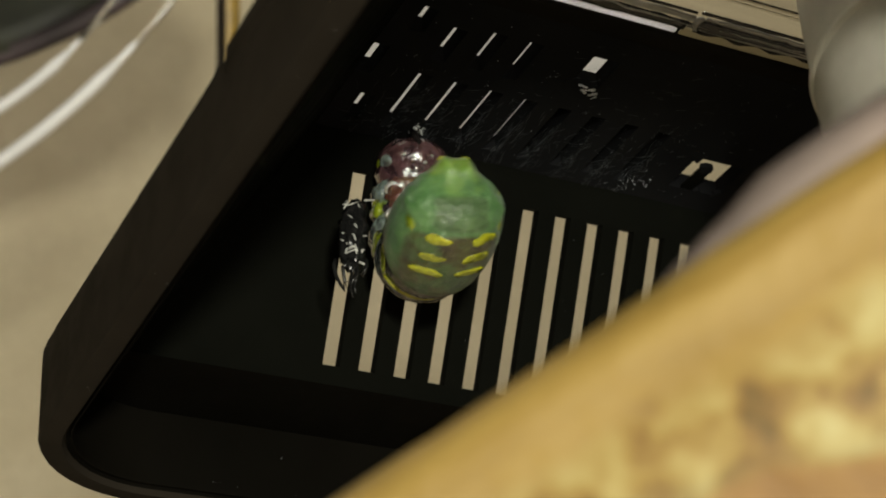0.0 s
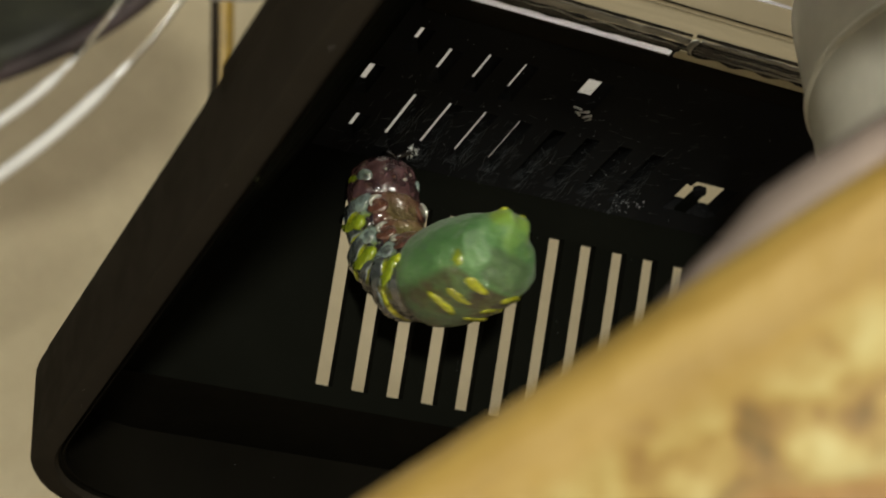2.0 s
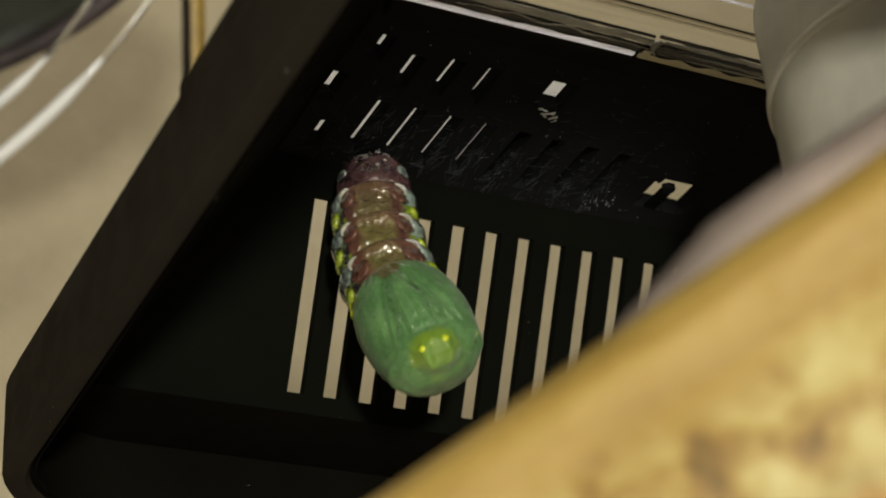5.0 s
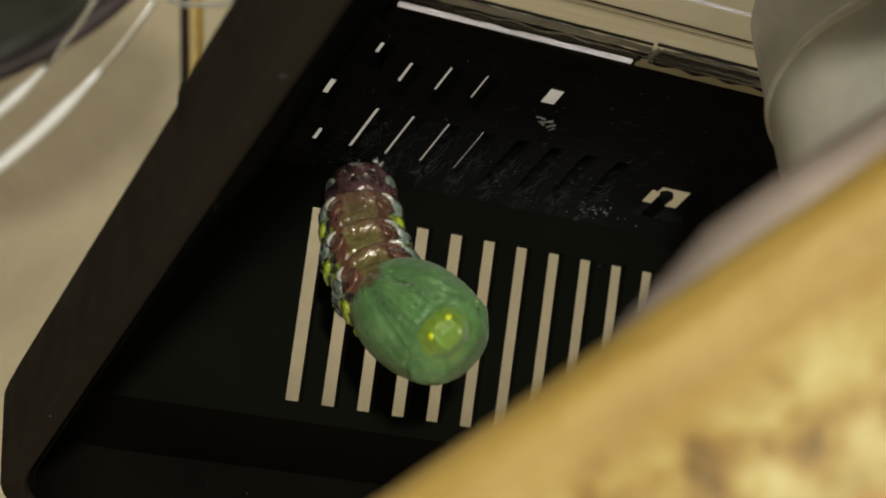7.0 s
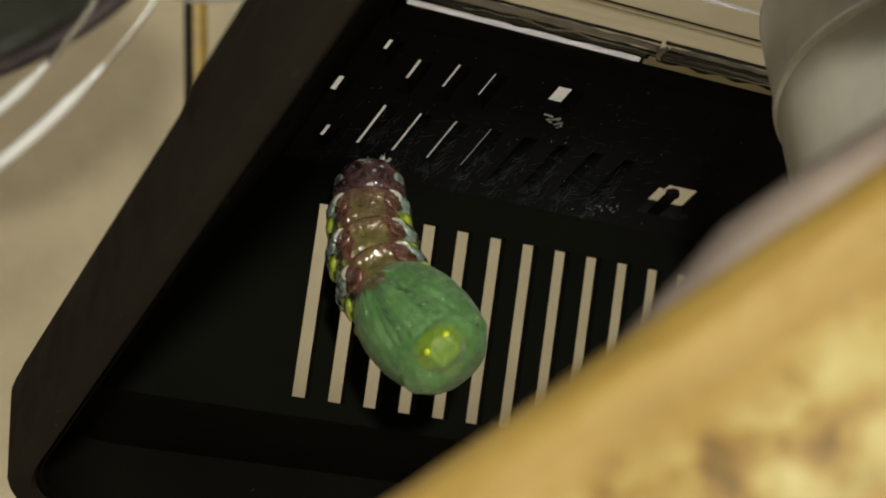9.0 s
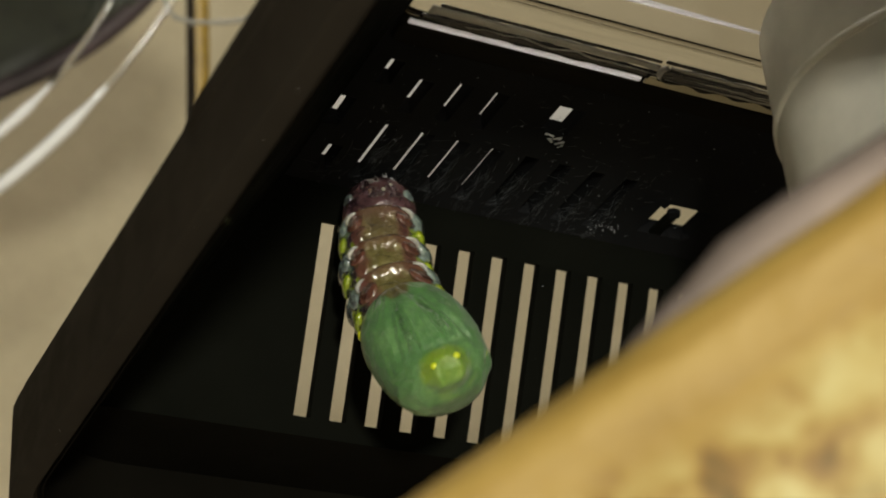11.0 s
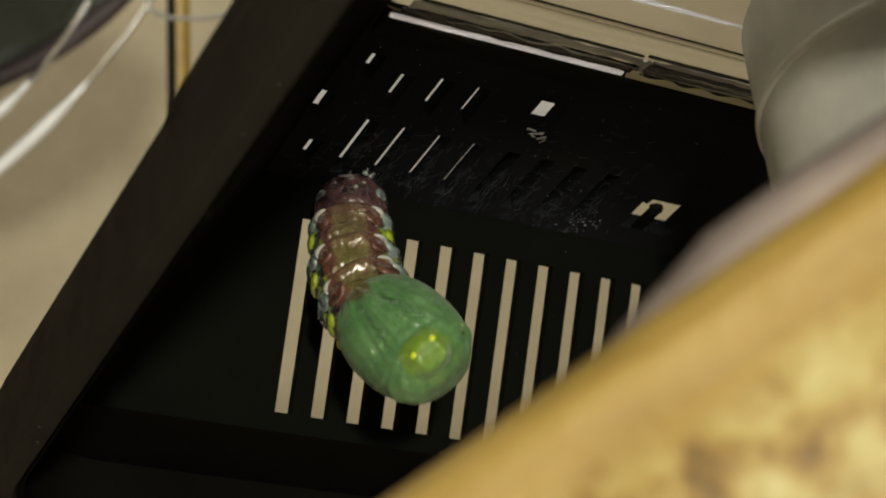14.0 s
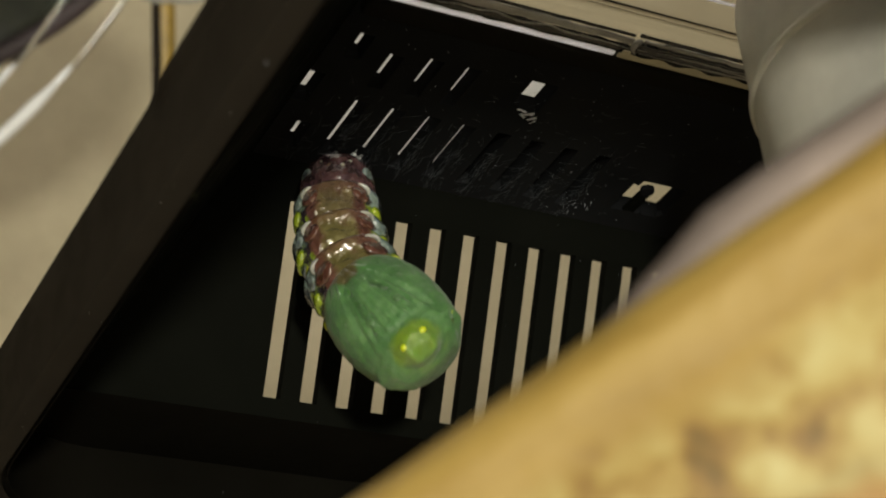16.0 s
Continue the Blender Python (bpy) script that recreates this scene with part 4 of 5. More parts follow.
def case_bm():
    bm = bmesh.new()
    sides, rings = 160, []
    for (za, wa, da, sa), (zb, wb, db, sb) in zip(CASE_SECT, CASE_SECT[1:]):
        for k in range(6):
            f = k / 6
            rings.append([(za + (zb - za) * f, wa + (wb - wa) * f, da + (db - da) * f, sa + (sb - sa) * f)])
    rings.append([CASE_SECT[-1]])
    out = []
    for [(z, w, d, s)] in rings:
        ring = []
        for k in range(sides):
            a = 2 * math.pi * k / sides
            r = case_relief(a, w, z)
            if z < -8.0:
                r += 0.05 * math.exp(-((z + 9.5) / 0.5) ** 2) * math.exp(-((abs(math.cos(a)) - 1.0) / 0.08) ** 2)
            p = Vector((w * math.cos(a) * r, d * math.sin(a) * r + s, z * LONG))
            ring.append(bm.verts.new((p + HEAD_WAY * head_push(p.x, p.y, z)) * MM))
        out.append(ring)
    for r0, r1 in zip(out, out[1:]):
        for k in range(sides):
            bm.faces.new([r0[k], r0[(k + 1) % sides], r1[(k + 1) % sides], r1[k]])
    bm.faces.new(out[0][::-1])
    bm.faces.new(out[-1])
    bmesh.ops.smooth_vert(bm, verts=bm.verts[:], factor=0.4, use_axis_x=True, use_axis_y=True, use_axis_z=True)
    return bm


def blob(center, size, normal=None, seg=10, tilt=0.0):
    """A flattened bead, size (across, along, thick) in mm."""
    bm = bmesh.new()
    bmesh.ops.create_uvsphere(bm, u_segments=seg, v_segments=max(6, seg // 2 + 1), radius=1.0)
    m = Matrix.Diagonal((*(s * MM for s in size), 1))
    rot = Matrix.Identity(4)
    if normal is not None:
        y = Vector((0, 0, 1))
        z = Vector(normal).normalized()
        x = y.cross(z).normalized()
        rot = Matrix((x, z.cross(x), z)).transposed().to_4x4()
    bm.transform(Matrix.Translation(Vector(center) * MM) @ rot @ Matrix.Rotation(radians(tilt), 4, "Z") @ m)
    return bm


def patch_bm(center, size, normal, tilt, seed):
    """A thin ragged patch of skin."""
    bm = blob((0, 0, 0), (1.0 / MM, 1.0 / MM, 1.0 / MM), None, 14)
    for v in bm.verts:
        a = math.atan2(v.co.y, v.co.x)
        r = 1 + 0.42 * noise.noise(Vector((math.cos(a) * 1.6, math.sin(a) * 1.6, seed * 3.7)))
        v.co = Vector((v.co.x * r * size[0], v.co.y * r * size[1], v.co.z * size[2])) * MM
    z = Vector(normal).normalized()
    x = Vector((0, 0, 1)).cross(z).normalized()
    rot = Matrix((x, z.cross(x), z)).transposed().to_4x4()
    bm.transform(Matrix.Translation(Vector(center) * MM) @ rot @ Matrix.Rotation(radians(tilt), 4, "Z"))
    return bm


def case_at(z, deg):
    """A point on the wing case and its outward way; deg 0 is the belly, 180 the back."""
    for (za, wa, da, sa), (zb, wb, db, sb) in zip(CASE_SECT, CASE_SECT[1:]):
        if za >= z >= zb:
            f = (z - za) / (zb - za)
            w, d, s = wa + (wb - wa) * f, da + (db - da) * f, sa + (sb - sa) * f
            slope = (wb - wa) / (za - zb)
            break
    a = radians(deg - 90)
    p = Vector((w * math.cos(a), d * math.sin(a) + s, z * LONG))
    return p, Vector((math.cos(a) / w, math.sin(a) / d, 0)).normalized() + Vector((0, 0, slope))


def build_chrysalis():
    ob = empty("chrysalis", mm(*ANCHOR), "green chrysalis with brown belly and yellow spots, hanging by silk", "chrysalis")
    # the stalk swings on the silk pad; its lower end stays inside the first ring
    pieces = [part("stalk", tube_bm([Vector((0, 0, 0.25)) * MM, Vector((0.08, 0.05, -1.2)) * MM, Vector((0, 0, -2.6)) * MM, Vector((0, 0, -3.6)) * MM], [0.36 * MM, 0.26 * MM, 0.42 * MM, 0.6 * MM], 10), CREMASTER, ob, "black hooked stalk")]
    rnd = random.Random(21)
    for i in range(SEGS):
        seg = part("cremaster_segment" if i == 0 else "abdomen_segment", segment_bm(i), (TIP, ABDOMEN_DUSKY, ABDOMEN, ABDOMEN)[i], ob, "purple-brown end segment" if i == 0 else "olive and red-brown ring with pale lobes")
        pieces.append(seg)
        w, d = HALF_W[i], HALF_D[i]
        if i == 0:
            part("stalk_root", tube_bm([Vector(c) * MM for c in ((0, -0.2, 2.7), (0, -1.1, 2.35), (0, -1.7, 1.9), (0.05, -2.2, 1.45), (0.05, -2.5, 0.9))], [0.5 * MM, 0.48 * MM, 0.38 * MM, 0.26 * MM, 0.1 * MM], 10), CREMASTER, seg, "black root of the stalk")
        for sx in (-1, 1):
            q = rnd.uniform
            if i == 0:
                part("end_lobe", blob((sx * 0.95, -1.0, 1.72), (0.40, 0.72, 0.3), (sx * 0.35, -0.45, 0.8), 12, sx * 25), PALE, seg, "pale waxy lobe beside the stalk")
                part("end_mark", patch_bm(Vector((sx * 1.75, -0.7, 1.5)), (0.62, 0.5, 0.3), (sx * 0.6, -0.4, 0.7), sx * 30, 7 + sx), LIME, seg, "yellow mark beside the stalk")
                for x, y, z in ((1.25, -2.5, 0.3), (0.6, -2.85, -0.4), (1.6, -2.35, -0.7)):
                    part("pale_knob", blob((sx * x, y, z), (q(0.16, 0.26), q(0.14, 0.2), 0.16), (sx * 0.4, -1, 0.1), 8, q(-40, 40)), (TIP, PALE, ABDOMEN_RED)[rnd.randint(0, 2)], seg, "small raised knob")
            if i >= 1:
                big = 1.25 if i == SEGS - 1 else 1.0
                lump = part("side_lump", blob((sx * w * 0.60, -d * 0.76, 0.15 - 0.5 * (i == SEGS - 1)), (1.0 * big, 0.85 * big, 0.32), (sx * 0.66, -0.75, 0.1), 14), ABDOMEN_RED, seg, "glossy red-brown lump")
                arc = [Vector((sx * w * 0.62 + sx * 0.62 * math.cos(a), -d * 0.80 + 0.42 * math.cos(a) - 0.22, 0.42 + 0.62 * math.sin(a))) * MM for a in (-0.5, 0.0, 0.5, 1.0, 1.5, 2.0)]
                part("pale_ring", tube_bm(arc, [0.08 * MM, 0.17 * MM, 0.22 * MM, 0.22 * MM, 0.16 * MM, 0.07 * MM], 8), PALE, lump, "pale waxy half ring")
            part("flank_lobe", blob((sx * w * 0.87, -d * 0.42, 0.75 if i else -0.35), (q(0.85, 1.0), q(0.72, 0.85), 0.34), (sx, -0.45, 0.0), 12), LOBE, seg, "mottled pale blue flank lobe")
            part("yellow_mark", blob((sx * w * 0.93, -d * q(0.24, 0.32), -0.95), (q(0.7, 0.85), q(0.62, 0.75), 0.36), (sx, -0.35, 0.0), 12), LIME, seg, "lime yellow flank mark")
            part("yellow_wedge", patch_bm(Vector((sx * w * 0.98, d * q(0.05, 0.15), -0.75 + 0.3 * (i == 0))), (q(1.1, 1.3), q(0.45, 0.6), 0.24), (sx, 0.05, 0.0), sx * 26, rnd.randint(0, 99)), LIME, seg, "lime yellow wedge on the flank")
            if i >= 1:
                part("yellow_stripe", blob((sx * w * 0.80, d * 0.58, -0.25), (1.0, q(0.25, 0.4), 0.16), (sx * 0.75, 0.65, 0.0)), BAR, seg, "yellow stripe on the side of the back")
                part("dark_stripe", blob((sx * w * 0.78, d * 0.60, 0.55), (1.1, 0.3, 0.12), (sx * 0.75, 0.65, 0.0)), LOBE, seg, "grey stripe on the side of the back")
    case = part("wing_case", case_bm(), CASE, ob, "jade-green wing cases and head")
    pieces.append(case)
    for sx in (-1, 1):
        p, n = case_at(-10.35, sx * 17)
        p = p + HEAD_WAY * head_push(p.x, p.y, -10.35)
        part("eye_spot", blob(p + HEAD_WAY * -0.05, (0.34, 0.30, 0.2), n), GOLD, case, "bright yellow eye knob")
        for z, deg in ((-9.5, 76),):
            p, n = case_at(z, sx * deg)
            part("gold_dot", blob(p, (0.20, 0.24, 0.14), n), GOLD, case, "small yellow dot")
        for z, deg in ((-6.9, 19), (-4.6, 38)):
            p, n = case_at(z, sx * deg)
            part("pale_bump", blob(p * 0.98, (0.36, 0.42, 0.13), n), BUMP, case, "faint raised bump")
        p, n = case_at(-0.1, sx * 80)
        part("waist_spot", blob(p, (0.5, 0.42, 0.25), n), GOLD, case, "yellow waist spot")
        for z, deg, size in ((-8.9, 27, 1.15), (-6.7, 26, 1.45), (-4.6, 22, 1.5)):
            p, n = case_at(z + rnd.uniform(-0.2, 0.2), 180 - sx * (deg + rnd.uniform(-3, 3)))
            part("back_bar", patch_bm(p * 0.99, (size * rnd.uniform(0.8, 1.1), rnd.uniform(0.50, 0.66), 0.16), n, -sx * rnd.uniform(6, 14), rnd.randint(0, 99)), BAR, case, "yellow bar across the back")
        for z, deg, size in ((-10.6, 70, 0.7), (-8.9, 112, 0.9)):
            p, n = case_at(z, sx * deg)
            part("lime_patch", patch_bm(p * 0.985, (size, size * 0.6, 0.16), n, sx * 30, rnd.randint(0, 99)), LIME, case, "ragged lime patch beside the head")
    return pieces


PIECES = build_chrysalis()


def build_silk():
    ob = empty("silk_pad", mm(4.55, -4.4, 3.1), "small white tuft of spun silk on the lid", "silk")
    bm = bmesh.new()
    rnd = random.Random(4)
    for _ in range(44):
        a, r = rnd.uniform(0, 6.28), rnd.uniform(0.25, 0.85)
        p = [Vector((0, 0, -0.5)) * MM, Vector((r * 0.4 * math.cos(a), r * 0.4 * math.sin(a), -0.35)) * MM, Vector((r * math.cos(a), r * math.sin(a), rnd.uniform(-0.9, 0.02))) * MM]
        b2 = tube_bm(p, 0.022 * MM, 4)
        me = bpy.data.meshes.new("t")
        b2.to_mesh(me)
        b2.free()
        bm.from_mesh(me)
        bpy.data.meshes.remove(me)
    part("tuft", bm, SILK, ob)
    part("button", blob((0, 0, -0.25), (0.36, 0.36, 0.36)), SILK, ob)


build_silk()


def build_skin():
    """The shed caterpillar skin: a crumpled black bag with pale wrinkles and a dangling tail."""
    ob = empty("shed_skin", mm(0, 0, 0), "crumpled black shed caterpillar skin with pale wrinkles", "skin")
    rnd = random.Random(9)
    bm = bmesh.new()
    bmesh.ops.create_icosphere(bm, subdivisions=4, radius=1.0)
    for v in bm.verts:
        c = v.co.copy()
        w = 1 + 0.45 * noise.noise(c * 1.7) + 0.35 * noise.noise(c * 4.5) + 0.15 * noise.noise(c * 10)
        v.co = Vector((c.x * 1.2 * w, c.y * 1.0 * w, c.z * 3.6 * (1 + 0.2 * noise.noise(c * 3)))) * MM
    part("bag", bm, SKIN, ob)
    for k in range(24):
        z, x, a = rnd.uniform(-3.0, 3.2), rnd.uniform(-1.2, 1.0), rnd.uniform(-1.2, 1.2)
        pts = [Vector((x + 0.3 * q * math.cos(a), -1.02 + 0.35 * abs(x + 0.3 * q * math.cos(a)), z + 0.3 * q * math.sin(a) + rnd.uniform(-0.2, 0.2))) * MM for q in range(rnd.randint(2, 4))]
        part("wrinkle", tube_bm(pts, rnd.uniform(0.03, 0.1) * MM, 6), SKIN_PALE, ob, "pale wrinkle")
    for k in range(5):
        x = rnd.uniform(-1.1, 1.1)
        pts = [Vector((x + 0.5 * math.sin(q * 0.9 + k), -0.6, -2.7 - q * rnd.uniform(0.35, 0.85))) * MM for q in range(6)]
        part("filament", tube_bm(pts, [0.2 * MM, 0.2 * MM, 0.17 * MM, 0.14 * MM, 0.1 * MM, 0.06 * MM], 6), SKIN, ob, "black filament")
    return ob


SHED = build_skin()


def joined_tubes(paths, radius, sides=4):
    verts, faces = [], []
    for pts in paths:
        for i, p in enumerate(pts):
            d = (pts[min(i + 1, len(pts) - 1)] - pts[max(i - 1, 0)]).normalized()
            s = d.orthogonal().normalized()
            u = d.cross(s)
            base = len(verts)
            verts += [p + (s * math.cos(2 * math.pi * k / sides) + u * math.sin(2 * math.pi * k / sides)) * radius for k in range(sides)]
            if i:
                faces += [(base - sides + k, base - sides + (k + 1) % sides, base + (k + 1) % sides, base + k) for k in range(sides)]
    me = bpy.data.meshes.new("strands")
    me.from_pydata(verts, [], faces)
    return me


def build_strands():
    """Loose silk strands on the lid's underside, dust specks, and a stray fibre on the rim."""
    rnd = random.Random(12)
    paths = []
    for _ in range(430):
        slot = rnd.randint(-1, 7)
        near = rnd.random() < 0.6
        x = 1.9 + slot * PITCH + (rnd.gauss(0.9, 0.5) if near else rnd.uniform(-1.8, 1.8))
        y = rnd.uniform(-8.5, -2.2) if near else rnd.uniform(-13.5, -2.0)
        a = rnd.choice((rnd.gauss(1.57, 0.08), rnd.gauss(1.57, 0.15), rnd.gauss(2.6, 0.35)))
        n = rnd.choice((0.25, 0.4, 0.6, 0.9, 1.6))
        paths.append([Vector((x + math.cos(a) * n * q / 4, y + math.sin(a) * n * q / 4, RIDGE_Z - 0.03 - 0.06 * math.sin(q * 0.8))) * MM for q in range(5)])
    # webs drawn along one edge of each slot
    for _ in range(280):
        slot = rnd.randint(0, 7)
        f = rnd.random()
        x, y = 2.35 + slot * PITCH + rnd.gauss(0.0, 0.22), -10.5 + 8.6 * f
        a = rnd.choice((rnd.gauss(1.57, 0.06), rnd.gauss(1.57, 0.06), rnd.gauss(2.7, 0.4)))
        n = rnd.choice((0.3, 0.5, 0.8, 1.3))
        paths.append([Vector((x + math.cos(a) * n * q / 4, y + math.sin(a) * n * q / 4, RIDGE_Z - 0.04 - 0.1 * math.sin(q * 0.8))) * MM for q in range(5)])
    for _ in range(70):
        x, y, a = rnd.uniform(12, 36), rnd.gauss(-14.0, 4.0), rnd.gauss(2.9, 0.3)
        n = rnd.choice((0.3, 0.5, 1.0))
        paths.append([Vector((x + math.cos(a) * n * q / 4, y + math.sin(a) * n * q / 4, RIDGE_Z - 0.03)) * MM for q in range(5)])
    me = joined_tubes(paths, 0.0065 * MM)
    me.materials.append(STRAND)
    ob = new("silk_strands", me)
    ob.location = (0, 0, Z0 * MM)
    tagged(ob, "fine loose silk strands across the lid's slots", "silk", kind="stuff")
    verts, faces = [], []

    def speck(p, r):
        base = len(verts)
        for dx, dy, dz in ((1, 0, 0), (-1, 0, 0), (0, 1, 0), (0, -1, 0), (0, 0, 1), (0, 0, -1)):
            verts.append((p + Vector((dx, dy, dz)) * r * rnd.uniform(0.5, 1.3)) * MM)
        for a, b in ((0, 2), (2, 1), (1, 3), (3, 0)):
            faces.append((base + a, base + b, base + 4))
            faces.append((base + b, base + a, base + 5))

    for _ in range(190):
        speck(Vector((rnd.uniform(-3, 45), rnd.uniform(-24, -2), RIDGE_Z - 0.02)), rnd.choice((0.018, 0.022, 0.03, 0.045)))
    for _ in range(34):
        speck(Vector((rnd.gauss(28.2, 1.0), rnd.gauss(-3.6, 0.8), RIDGE_Z - 0.03)), rnd.choice((0.03, 0.05, 0.07)))
    for _ in range(60):
        speck(Vector((rnd.uniform(-14, 30), rnd.uniform(10, 18.5), FOOT_Z + 0.08)), rnd.choice((0.04, 0.05, 0.08)))
    for _ in range(50):
        speck(Vector((rnd.uniform(-14, 30), RY1 - 2.92, rnd.uniform(RIM_BOTTOM + 1, FOOT_Z))), rnd.choice((0.04, 0.06, 0.10)))
    for _ in range(9):
        speck(Vector((RX0 + rnd.uniform(0.6, 2.0), rnd.uniform(-50, 8), RIM_BOTTOM)), rnd.choice((0.02, 0.035)))
    for _ in range(60):
        s = rnd.uniform(-3, 20)
        speck(Vector((rnd.randint(0, 12) * PITCH + rnd.uniform(SLOT + 0.2, PITCH - 0.2), s * VY, s * VZ)), rnd.choice((0.014, 0.02, 0.03)))
    me = bpy.data.meshes.new("specks")
    me.from_pydata(verts, [], faces)
    me.materials.append(DUST)
    ob = new("dust_specks", me)
    ob.location = (0, 0, Z0 * MM)
    tagged(ob, "pale dust specks on the black plastic", "dust", kind="stuff")
    pts = [Vector((-24.4 + 0.28 * q, -34.6 + 0.2 * q + 0.5 * math.sin(q * 0.7), RIM_BOTTOM - 0.08 + 0.25 * math.sin(q * 0.45))) * MM for q in range(9)]
    ob = mesh_ob("fibre", tube_bm(pts, 0.013 * MM, 6), FIBRE)
    ob.location = (0, 0, Z0 * MM)
    tagged(ob, "thin olive fibre stuck on the lid's rim", "fibre")


build_strands()

